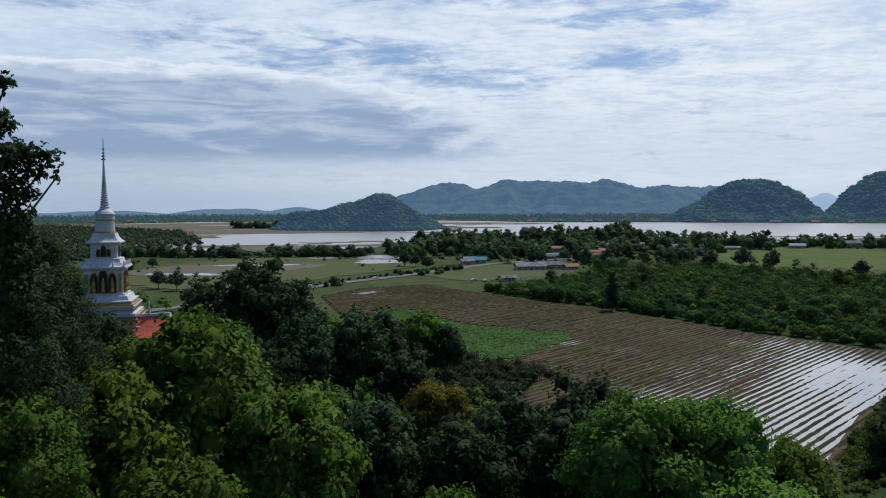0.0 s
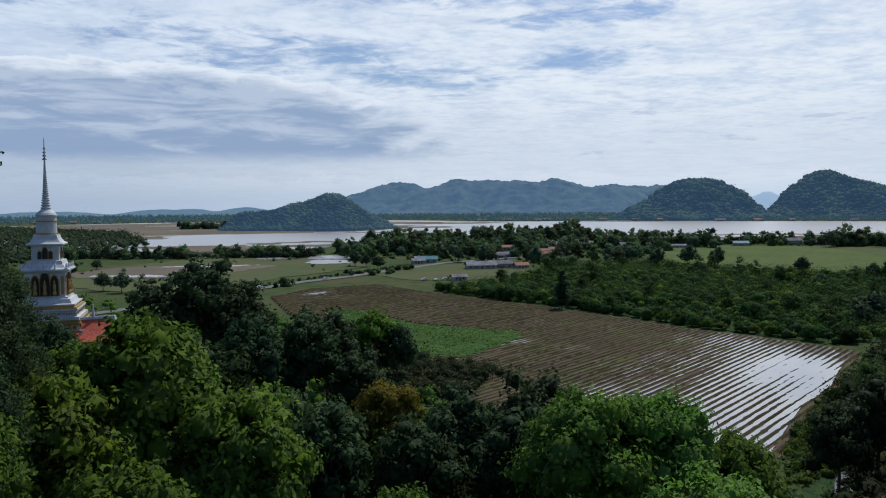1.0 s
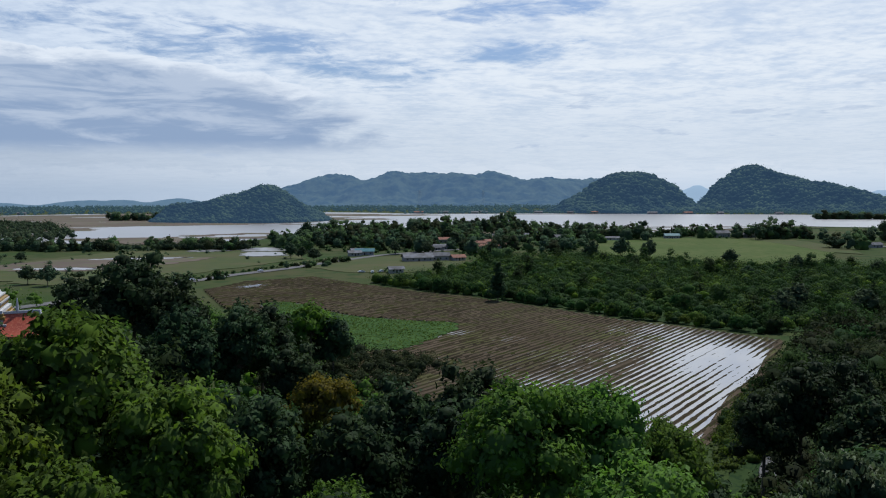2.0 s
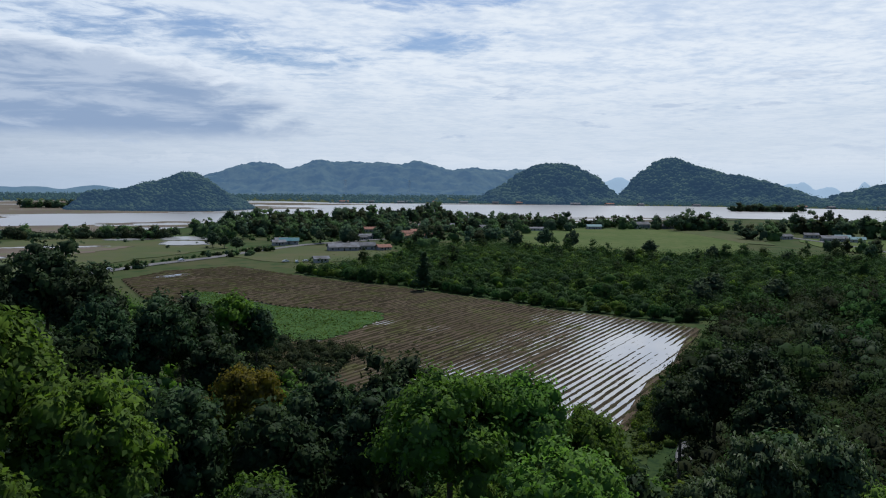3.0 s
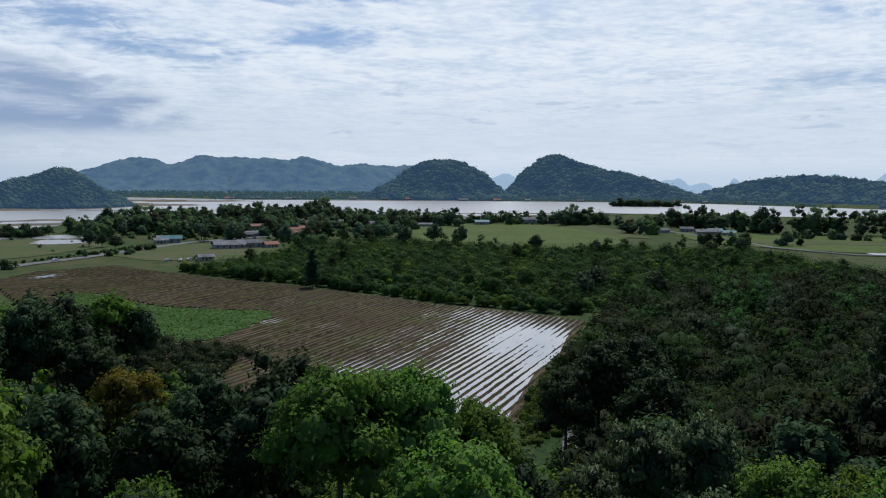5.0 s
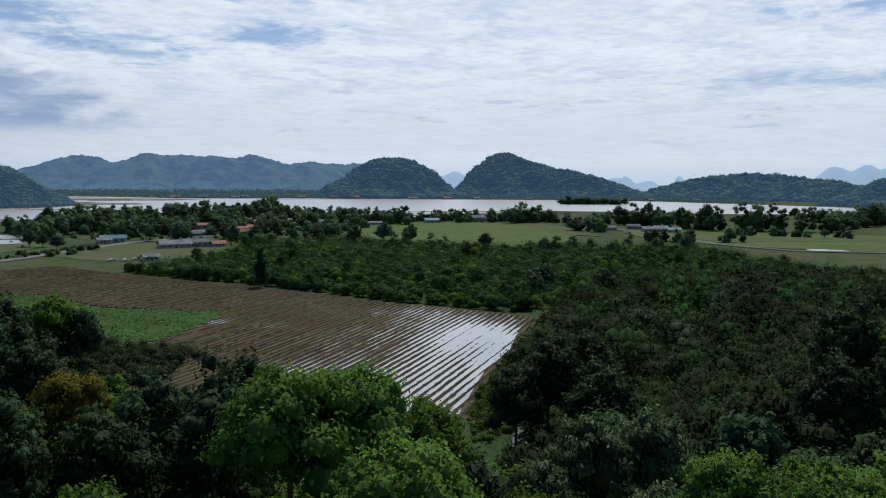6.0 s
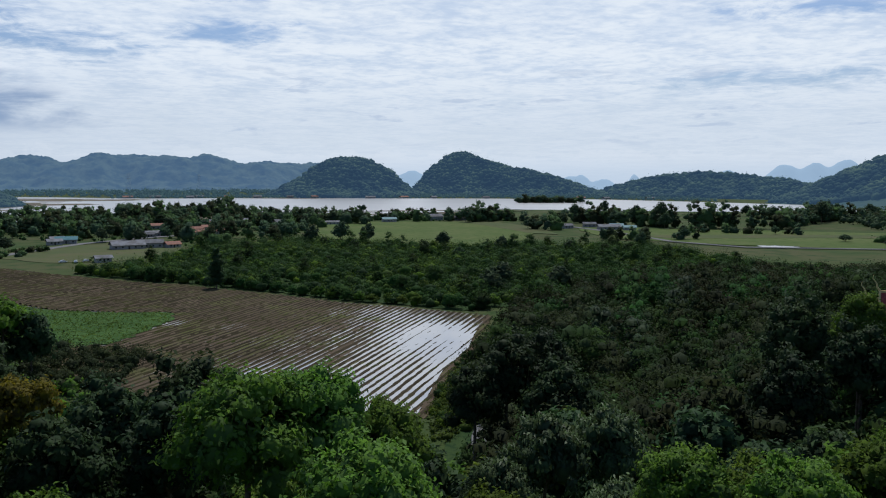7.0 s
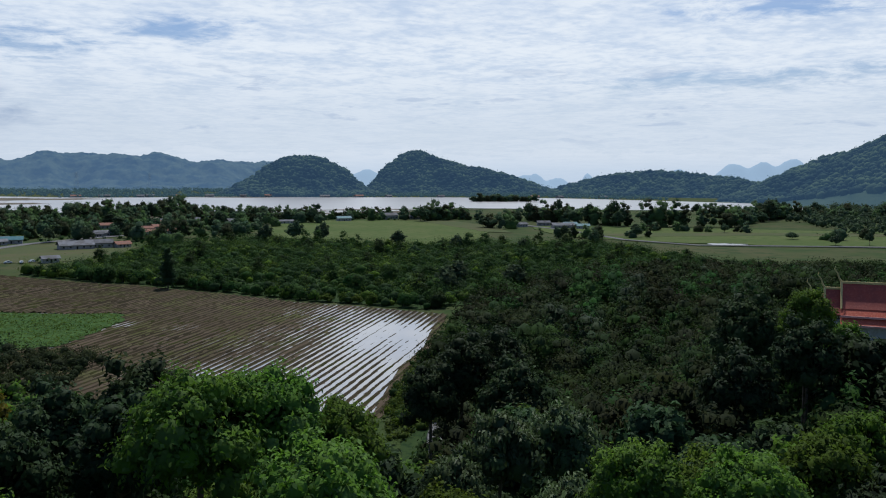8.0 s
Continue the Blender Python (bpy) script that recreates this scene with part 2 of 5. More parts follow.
def mesh_from(name, verts, faces, mat, smooth=False, normals=None):
    """verts: n x 3 array; faces: a list of (k x m index arrays), all of one size each; normals: one for each vertex."""
    me = bpy.data.meshes.new(name)
    verts = np.asarray(verts, dtype=np.float32)
    loops = np.concatenate([np.asarray(f, dtype=np.int32).ravel() for f in faces])
    sizes = np.concatenate([np.full(len(f), np.asarray(f).shape[1], dtype=np.int32) for f in faces])
    starts = np.concatenate([[0], np.cumsum(sizes)[:-1]]).astype(np.int32)
    me.vertices.add(len(verts)), me.loops.add(len(loops)), me.polygons.add(len(sizes))
    me.vertices.foreach_set("co", verts.ravel())
    me.loops.foreach_set("vertex_index", loops)
    me.polygons.foreach_set("loop_start", starts)
    me.polygons.foreach_set("use_smooth", np.full(len(sizes), smooth))
    me.update(calc_edges=True)
    me.validate()
    if normals is not None:
        me.normals_split_custom_set_from_vertices(np.asarray(normals, dtype=np.float32))
    me.materials.append(mat)
    return me


def part(name, bm, mat, parent, label=""):
    """A bmesh as one mesh object under a thing or a part."""
    me = bpy.data.meshes.new(name)
    bm.to_mesh(me)
    bm.free()
    me.materials.append(mat)
    ob = new(name, me)
    ob.parent = parent
    return tagged(ob, label)


def box(bm, x0, y0, z0, x1, y1, z1, bevel=0.0):
    m = Matrix.Translation(((x0 + x1) / 2, (y0 + y1) / 2, (z0 + z1) / 2)) @ Matrix.Diagonal((x1 - x0, y1 - y0, z1 - z0, 1))
    r = bmesh.ops.create_cube(bm, size=1.0, matrix=m)
    if bevel:
        edges = list({e for v in r["verts"] for e in v.link_edges})
        bmesh.ops.bevel(bm, geom=edges, offset=bevel, segments=2, affect="EDGES")
    return bm


def lathe(bm, rings, sides, square=False):
    """A turned body from (radius, height) rings; square: four-sided with the radius as half width."""
    rows = []
    for r, z in rings:
        k = r * math.sqrt(2) if square else r
        rows.append([bm.verts.new((k * math.cos(2 * math.pi * (i + 0.5) / sides), k * math.sin(2 * math.pi * (i + 0.5) / sides), z)) for i in range(sides)])
    for a, b in zip(rows, rows[1:]):
        for i in range(sides):
            bm.faces.new((a[i], a[(i + 1) % sides], b[(i + 1) % sides], b[i]))
    bm.faces.new(rows[-1])
    bm.faces.new(rows[0][::-1])
    return bm


def prism(bm, outline, y0, y1):
    """An outline in x, z pushed from y0 to y1."""
    a = [bm.verts.new((x, y0, z)) for x, z in outline]
    b = [bm.verts.new((x, y1, z)) for x, z in outline]
    n = len(outline)
    bm.faces.new(a)
    bm.faces.new(b[::-1])
    for i in range(n):
        bm.faces.new((a[(i + 1) % n], a[i], b[i], b[(i + 1) % n]))
    return bm


def empty(name, m):
    ob = new(name)
    ob.empty_display_size = 0.3
    ob.matrix_basis = m
    return ob


def smooth01(x):
    x = np.clip(x, 0, 1)
    return x * x * (3 - 2 * x)


WAVES = {}


def fbm(x, y, seed=0, octaves=4):
    """Cheap rolling noise from sums of sines, for numbers or arrays."""
    key = (seed, octaves)
    if key not in WAVES:
        rs = np.random.RandomState(seed)
        rows, amp, freq = [], 1.0, 1.0
        for _ in range(octaves):
            for _ in range(3):
                a, ph = rs.uniform(0, 2 * np.pi, 2)
                k = freq * rs.uniform(0.7, 1.3)
                rows.append((amp / 3, float(k * np.cos(a)), float(k * np.sin(a)), float(ph)))
            amp, freq = amp * 0.5, freq * 2.1
        WAVES[key] = rows
    sine = np.sin if isinstance(x, np.ndarray) else math.sin
    return sum(amp * sine(kx * x + ky * y + ph) for amp, kx, ky, ph in WAVES[key])


def ground_z(x, y):
    """Height of the ground: the viewpoint's wooded hill with two spurs, falling to the level plain."""
    x, y = np.asarray(x, float), np.asarray(y, float)
    r = np.hypot(x, y)
    az = np.degrees(np.arctan2(x, y))
    reach = 150 + 30 * smooth01((np.abs(az) - 60) / 40)
    z = 47 * np.clip(1 - r / reach, 0, 1) ** 1.7
    z = z + 25 * np.exp(-((x + 38) ** 2 / 34 ** 2 + (y - 96) ** 2 / 30 ** 2))
    z = z + 19 * np.exp(-((x - 100) ** 2 / 42 ** 2 + (y - 62) ** 2 / 34 ** 2))
    return z + 1.2 * fbm(x / 14, y / 14, 3, 3) * np.clip(z / 10, 0, 1)


# ---------------------------------------------------------------- ground sheet, fields, water


def build_ground():
    radii = np.concatenate([np.linspace(0, 200, 60), np.geomspace(206, 4950, 60)])
    n = 220
    ang = np.linspace(0, 2 * np.pi, n, endpoint=False)
    R, A = np.meshgrid(radii[1:], ang, indexing="ij")
    X, Y = (R * np.sin(A)).ravel(), (R * np.cos(A)).ravel()
    V = np.concatenate([[[0, 0, float(ground_z(0, 0))]], np.stack([X, Y, ground_z(X, Y)], 1)])
    i, j = np.meshgrid(np.arange(len(radii) - 2), np.arange(n), indexing="ij")
    a = 1 + i * n + j
    b = 1 + i * n + (j + 1) % n
    quads = np.stack([a, a + n, b + n, b], -1).reshape(-1, 4)
    j = np.arange(n)
    tris = np.stack([np.zeros(n, int), 1 + j, 1 + (j + 1) % n], 1)
    me = mesh_from("ground", V, [tris, quads], M_GROUND, True)
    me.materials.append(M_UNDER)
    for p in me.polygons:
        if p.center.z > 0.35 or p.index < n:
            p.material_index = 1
    return tagged(new("ground", me), "grassy and muddy plain below a wooded hill", "ground", kind="structure")


build_ground()


def inside(px, py, poly):
    """Which points lie in a polygon."""
    px, py = np.asarray(px), np.asarray(py)
    res = np.zeros(px.shape, bool)
    n = len(poly)
    for i in range(n):
        (x0, y0), (x1, y1) = poly[i], poly[(i + 1) % n]
        with np.errstate(divide="ignore", invalid="ignore"):
            res ^= ((y0 > py) != (y1 > py)) & (px < (x1 - x0) * (py - y0) / (y1 - y0 + 1e-12) + x0)
    return res


def within(x, y, poly):
    """Whether one point lies in a polygon."""
    res, (x0, y0) = False, poly[-1]
    for x1, y1 in poly:
        if (y0 > y) != (y1 > y) and x < (x1 - x0) * (y - y0) / (y1 - y0) + x0:
            res = not res
        x0, y0 = x1, y1
    return res


def rounded(poly, wobble=0.0, seed=0, steps=8):
    """A closed smooth outline through the corners, with an uneven edge."""
    rs = np.random.RandomState(seed)
    pts, n = [], len(poly)
    for i in range(n):
        p0, p1, p2, p3 = (np.array(poly[(i + k) % n], float) for k in (-1, 0, 1, 2))
        for s in range(steps):
            t = s / steps
            q = 0.5 * (2 * p1 + (p2 - p0) * t + (2 * p0 - 5 * p1 + 4 * p2 - p3) * t * t + (3 * p1 - p0 - 3 * p2 + p3) * t ** 3)
            lin = p1 + (p2 - p1) * t
            q = 0.5 * q + 0.5 * lin
            if wobble:
                q = q + rs.uniform(-wobble, wobble, 2)
            pts.append(q)
    return pts


def patch(name, poly, z, mat, label, category, wobble=0.0, seed=0, smooth=True, thick=0.3):
    """A level patch of land or water with a shallow edge."""
    pts = rounded(poly, wobble, seed) if smooth else poly
    bm = bmesh.new()
    f = bm.faces.new([bm.verts.new((x, y, z)) for x, y in pts])
    if f.normal.z < 0 or (f.normal_update() or f.normal.z < 0):
        f.normal_flip()
    r = bmesh.ops.extrude_face_region(bm, geom=[f])
    bmesh.ops.translate(bm, verts=[v for v in r["geom"] if isinstance(v, bmesh.types.BMVert)], vec=(0, 0, thick))
    bmesh.ops.translate(bm, verts=bm.verts, vec=(0, 0, -thick))
    bmesh.ops.recalc_face_normals(bm, faces=bm.faces)
    bmesh.ops.triangulate(bm, faces=[f for f in bm.faces if len(f.verts) > 4])
    me = bpy.data.meshes.new(name)
    bm.to_mesh(me)
    bm.free()
    me.materials.append(mat)
    return tagged(new(name, me), label, category, kind="structure")


FIELD = [(-66, 463), (-48, 507), (-10, 529), (21, 477), (49, 433), (69, 412), (81, 389), (100, 359), (115, 328), (132, 307), (146, 286), (154, 272), (131, 239), (117, 217), (100, 198), (88, 180), (75, 160), (40, 170), (10, 225), (-20, 300), (-50, 400)]
CROP = [(-32, 398), (-18, 402), (8, 352), (30, 336), (47, 328), (46, 311), (34, 290), (22, 272), (3, 276), (-14, 325)]
ROW_AZ, ROW_GAP = radians(41.0), 2.3


def build_field():
    """Ploughed beds with furrows; the low corner lies under a sheet of rain water."""
    d = np.array([math.sin(ROW_AZ), math.cos(ROW_AZ)])
    n = np.array([d[1], -d[0]])
    P = np.array(FIELD, float)
    u0, u1 = (P @ d).min(), (P @ d).max()
    v0, v1 = (P @ n).min(), (P @ n).max()
    us = np.arange(u0, u1 + 2.5, 2.5)
    vs = np.arange(v0, v1 + 0.35, 0.35)
    U, W = np.meshgrid(us, vs, indexing="ij")
    X, Y = U * d[0] + W * n[0], U * d[1] + W * n[1]
    wave = np.cos(2 * np.pi * (W / ROW_GAP + 0.12 * fbm(U / 30, W / 30, 5, 2)))
    rs = np.random.RandomState(4)
    rough = rs.normal(0, 1, U.shape)
    # the strip along the lane lies under water, and the furrows next to it hold long streaks of it
    edge = W + 0.10 * (U - 225) + 5 * fbm(U / 26, W / 26, 15, 3)
    flood = smooth01((edge + 91) / 16) * (1 - smooth01((U - 262 + 9 * fbm(U / 20, W / 9, 16, 3)) / 26))
    damp = smooth01((edge + 150) / 60) * (1 - smooth01((np.abs(U - 245) - 45) / 45))
    land = 0.40 - 0.50 * flood - 0.26 * damp * (1 - flood) + 0.06 * fbm(X / 22, Y / 22, 9, 3) + 0.04 * fbm(X / 7, Y / 7, 10, 3) + (0.16 + 0.02 * flood) * fbm(U / 26, W / 1.1, 14, 2)
    for px, py, pu, pv, deep in ((-40, 482, 22, 12, 0.40), (-15, 437, 24, 7, 0.36), (27, 400, 12, 7, 0.36), (45, 304, 8, 6, 0.30), (60, 288, 9, 6, 0.26)):
        du, dv = (X - px) * d[0] + (Y - py) * d[1], (X - px) * n[0] + (Y - py) * n[1]
        land = land - deep * np.exp(-((du / pu) ** 2 + (dv / pv) ** 2))
    worn = np.clip(0.5 + fbm(X / 17, Y / 17, 12, 3), 0, 1)
    Z = 0.36 + land + (0.27 - 0.08 * worn) * wave + 0.05 * rough
    keep = inside(X + 1.25 * d[0], Y + 1.25 * d[1], FIELD) & ~inside(X, Y, CROP)
    nu, nv = U.shape
    i, j = np.meshgrid(np.arange(nu - 1), np.arange(nv - 1), indexing="ij")
    ok = keep[:-1, :-1] & keep[1:, 1:] & keep[1:, :-1] & keep[:-1, 1:]
    i, j = i[ok], j[ok]
    a = i * nv + j
    quads = np.stack([a, a + nv, a + nv + 1, a + 1], -1)
    V = np.stack([X.ravel(), Y.ravel(), Z.ravel()], 1)
    used, inv = np.unique(quads, return_inverse=True)
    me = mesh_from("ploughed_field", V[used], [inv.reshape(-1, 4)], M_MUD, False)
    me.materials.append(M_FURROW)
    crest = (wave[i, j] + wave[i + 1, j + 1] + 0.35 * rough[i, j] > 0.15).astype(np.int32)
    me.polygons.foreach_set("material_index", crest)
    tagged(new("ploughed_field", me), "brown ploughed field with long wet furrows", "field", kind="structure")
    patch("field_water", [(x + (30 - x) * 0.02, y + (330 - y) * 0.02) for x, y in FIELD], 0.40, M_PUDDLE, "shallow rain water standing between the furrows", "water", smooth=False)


build_field()

patch("crop_patch", CROP, 0.75, M_CROP, "bright green patch of young crop beside the ploughed field", "field", 1.2, 1)
patch("green_field", [(222, 735), (300, 905), (355, 950), (462, 900), (440, 760), (432, 690), (330, 565), (268, 600)], 0.5, M_GRASS, "broad pale green grass field before the village", "field", 2.0, 2)
patch("stubble_strip", [(462, 895), (500, 870), (470, 740), (440, 660), (425, 690), (445, 780)], 0.55, M_STRAW, "narrow strip of dry straw-coloured stubble", "field", 1.5, 3)
patch("plain_meadow", [(520, 740), (640, 640), (760, 500), (700, 400), (600, 380), (490, 495), (455, 600)], 0.5, M_GRASS, "green meadow between trees and lake", "field", 2.0, 4)
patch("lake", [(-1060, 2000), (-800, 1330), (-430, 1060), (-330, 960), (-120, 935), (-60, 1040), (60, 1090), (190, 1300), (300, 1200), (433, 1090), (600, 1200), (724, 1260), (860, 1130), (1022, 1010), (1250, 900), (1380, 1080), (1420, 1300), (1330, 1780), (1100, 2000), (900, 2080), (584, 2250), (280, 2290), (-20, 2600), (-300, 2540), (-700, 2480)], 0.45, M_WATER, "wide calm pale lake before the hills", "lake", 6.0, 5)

# ---------------------------------------------------------------- hills
def hill(name, bumps, mat, label, step, noise_h, seed, category="hill"):
    """A hill from rounded bumps (x, y, height, half width across, half depth, turn)."""
    xs = [b[0] for b in bumps]
    ys = [b[1] for b in bumps]
    m = max(max(b[3], b[4]) for b in bumps) * 2.1
    gx = np.arange(min(xs) - m, max(xs) + m, step)
    gy = np.arange(min(ys) - m, max(ys) + m, step)
    X, Y = np.meshgrid(gx, gy, indexing="ij")
    Z = hill_z(X, Y, bumps, noise_h, seed)
    Z = Z + np.random.RandomState(seed).normal(0, 0.16 * noise_h, Z.shape) * np.clip(Z / 40, 0, 1)
    keep = Z > 0.2
    nv = X.shape[1]
    i, j = np.meshgrid(np.arange(X.shape[0] - 1), np.arange(nv - 1), indexing="ij")
    ok = keep[:-1, :-1] | keep[1:, 1:]
    a = (i * nv + j)[ok]
    quads = np.stack([a, a + nv, a + nv + 1, a + 1], -1)
    V = np.stack([X.ravel(), Y.ravel(), Z.ravel()], 1)
    used, inv = np.unique(quads, return_inverse=True)
    return tagged(new(name, mesh_from(name, V[used], [inv.reshape(-1, 4)], mat, True)), label, category, kind="structure")


def hill_z(X, Y, bumps, noise_h, seed):
    Z = np.full(np.shape(X), -4.0)
    s = np.zeros(np.shape(X))
    for x, y, h, a, b, turn in bumps:
        c, d = math.cos(radians(turn)), math.sin(radians(turn))
        U, W = ((X - x) * c + (Y - y) * d) / a, (-(X - x) * d + (Y - y) * c) / b
        s = s + np.maximum(0, (h + 4) * np.exp(-((U * U + W * W) ** 1.1) * 0.9)) ** 4
    top = s ** 0.25
    return Z + top * 1.0 + noise_h * fbm(X / 60, Y / 60, seed, 4) * np.clip(top / 40, 0, 1)



def haze_material(name, base, second, glow, amount):
    """Far wooded mountains, dulled and blued by distance haze put into the emission."""
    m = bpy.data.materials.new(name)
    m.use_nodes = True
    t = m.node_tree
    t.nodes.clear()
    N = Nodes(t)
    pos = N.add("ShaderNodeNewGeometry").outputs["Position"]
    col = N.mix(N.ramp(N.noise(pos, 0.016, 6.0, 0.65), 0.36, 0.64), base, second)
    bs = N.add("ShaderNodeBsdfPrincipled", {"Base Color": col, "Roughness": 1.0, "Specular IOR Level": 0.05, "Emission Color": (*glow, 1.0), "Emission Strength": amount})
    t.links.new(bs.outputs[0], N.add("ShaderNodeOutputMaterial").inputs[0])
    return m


# nearer hills and shore trees get a weaker dose of the emitted haze
M_HILL = haze_material("hazy_hillside", (0.028, 0.048, 0.034), (0.044, 0.066, 0.04), (0.05, 0.10, 0.17), 0.48)
# wide split of dark and light green stands for shaded and sunlit canopy
M_HILL_LEAF = haze_material("hazy_hill_leaves", (0.012, 0.028, 0.020), (0.066, 0.094, 0.042), (0.046, 0.090, 0.165), 0.50)
M_FAR_LEAF = haze_material("hazy_far_leaves", (0.035, 0.065, 0.04), (0.055, 0.085, 0.05), (0.07, 0.13, 0.18), 0.4)
# the ridge's two tones are pulled apart to paint in its relief shading
M_RIDGE = haze_material("hazed_ridge", (0.018, 0.036, 0.034), (0.062, 0.084, 0.056), (0.078, 0.142, 0.26), 0.66)
M_LOW = haze_material("hazed_low_hills", (0.03, 0.05, 0.05), (0.05, 0.07, 0.06), (0.12, 0.20, 0.31), 0.75)
M_FAR = haze_material("hazed_mountains", (0.06, 0.08, 0.09), (0.07, 0.09, 0.10), (0.29, 0.39, 0.51), 1.0)

HILL_A = [(-126, 1760, 67, 66, 110, 0), (-190, 1750, 46, 70, 90, 0), (-255, 1750, 31, 66, 80, 0), (-300, 1750, 32, 30, 70, 0), (-72, 1770, 29, 42, 80, 0), (-32, 1770, 15, 26, 70, 0)]
HILL_B = [(857, 2420, 113, 105, 150, -20), (933, 2400, 83, 93, 120, -20), (790, 2440, 80, 85, 110, -20), (951, 2380, 61, 66, 100, -20), (707, 2450, 29, 47, 90, -20)]
HILL_C = [(1274, 2480, 120, 101, 150, -30), (1337, 2420, 94, 109, 130, -30), (1402, 2350, 81, 130, 130, -30), (1452, 2260, 60, 124, 110, -35), (1517, 2200, 23, 62, 100, -35), (1206, 2510, 70, 63, 110, -30)]
HILL_D = [(1898, 1990, 68, 274, 150, -45), (1898, 1760, 53, 136, 130, -50), (1726, 2110, 37, 144, 120, -45)]
HILL_E = [(1752, 1000, 201, 194, 240, -62), (1717, 1180, 101, 135, 180, -58), (1736, 1310, 91, 135, 150, -55), (1605, 1290, 55, 100, 90, -55)]

RIDGE = [(12, 4080, 140, 232, 300, 0), (309, 4080, 158, 157, 300, 0), (471, 4060, 143, 195, 300, 0), (622, 4040, 146, 166, 300, 0), (798, 4010, 153, 195, 300, -8), (999, 3960, 131, 125, 280, -12), (1170, 4060, 120, 163, 260, -12), (1349, 4080, 134, 175, 260, -15), (-135, 4050, 97, 135, 240, 0), (215, 4060, 113, 128, 260, 0)]
FAR = [(1912, 4294, 98, 110, 120, -25), (1800, 4330, 80, 90, 120, -25), (2650, 3880, 64, 70, 90, -35), (2710, 3840, 76, 60, 90, -35), (2800, 3780, 60, 80, 90, -35), (2928, 3677, 86, 40, 60, -38), (3180, 3460, 88, 100, 100, -45), (3290, 3360, 98, 90, 100, -45), (3475, 3165, 128, 110, 120, -50), (3570, 3060, 136, 100, 120, -50), (3660, 2950, 156, 110, 120, -50)]
LOW = [(-1060, 3857, 53, 130, 90, 15), (-905, 3900, 55, 110, 90, 15), (-670, 3943, 60, 130, 90, 10), (-1500, 3750, 44, 260, 90, 20), (-400, 4000, 48, 200, 90, 5), (-2000, 3500, 44, 320, 90, 30), (-200, 4100, 50, 180, 90, 0)]
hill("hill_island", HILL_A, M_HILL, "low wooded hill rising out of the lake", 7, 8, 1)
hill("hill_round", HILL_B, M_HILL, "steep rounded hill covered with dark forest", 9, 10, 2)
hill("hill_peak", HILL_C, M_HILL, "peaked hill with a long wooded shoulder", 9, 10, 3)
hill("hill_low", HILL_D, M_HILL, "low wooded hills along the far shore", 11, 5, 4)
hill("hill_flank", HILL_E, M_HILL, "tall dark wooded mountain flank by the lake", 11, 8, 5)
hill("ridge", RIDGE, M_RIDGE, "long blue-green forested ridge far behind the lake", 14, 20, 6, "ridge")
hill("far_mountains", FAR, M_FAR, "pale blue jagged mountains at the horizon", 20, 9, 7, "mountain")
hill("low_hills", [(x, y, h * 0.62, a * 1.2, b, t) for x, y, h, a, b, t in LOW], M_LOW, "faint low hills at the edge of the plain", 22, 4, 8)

# ---------------------------------------------------------------- trees


def tube(p0, p1, r0, r1, sides=6, bend=(0, 0, 0), segs=4):
    """Verts and quads of a tapered, bent limb."""
    p0, p1, bend = (np.array(v, float) for v in (p0, p1, bend))
    V, Q = [], []
    axis = (p1 - p0) / np.linalg.norm(p1 - p0)
    side = np.cross(axis, (0.3, 0.9, 0.1))
    side /= np.linalg.norm(side)
    up = np.cross(axis, side)
    for s in range(segs + 1):
        t = s / segs
        c = p0 + (p1 - p0) * t + bend * math.sin(math.pi * t)
        r = r0 + (r1 - r0) * t
        for k in range(sides):
            a = 2 * math.pi * k / sides
            V.append(c + r * (math.cos(a) * side + math.sin(a) * up))
    for s in range(segs):
        for k in range(sides):
            a, b = s * sides + k, s * sides + (k + 1) % sides
            Q.append((a, b, b + sides, a + sides))
    return np.array(V), np.array(Q)


def ico(level):
    bm = bmesh.new()
    bmesh.ops.create_icosphere(bm, subdivisions=level, radius=1.0)
    V = np.array([v.co[:] for v in bm.verts])
    F = np.array([[v.index for v in f.verts] for f in bm.faces])
    bm.free()
    return V, F


ICO1 = ico(1)


def unit(v):
    return v / (np.linalg.norm(v, axis=1)[:, None] + 1e-9)


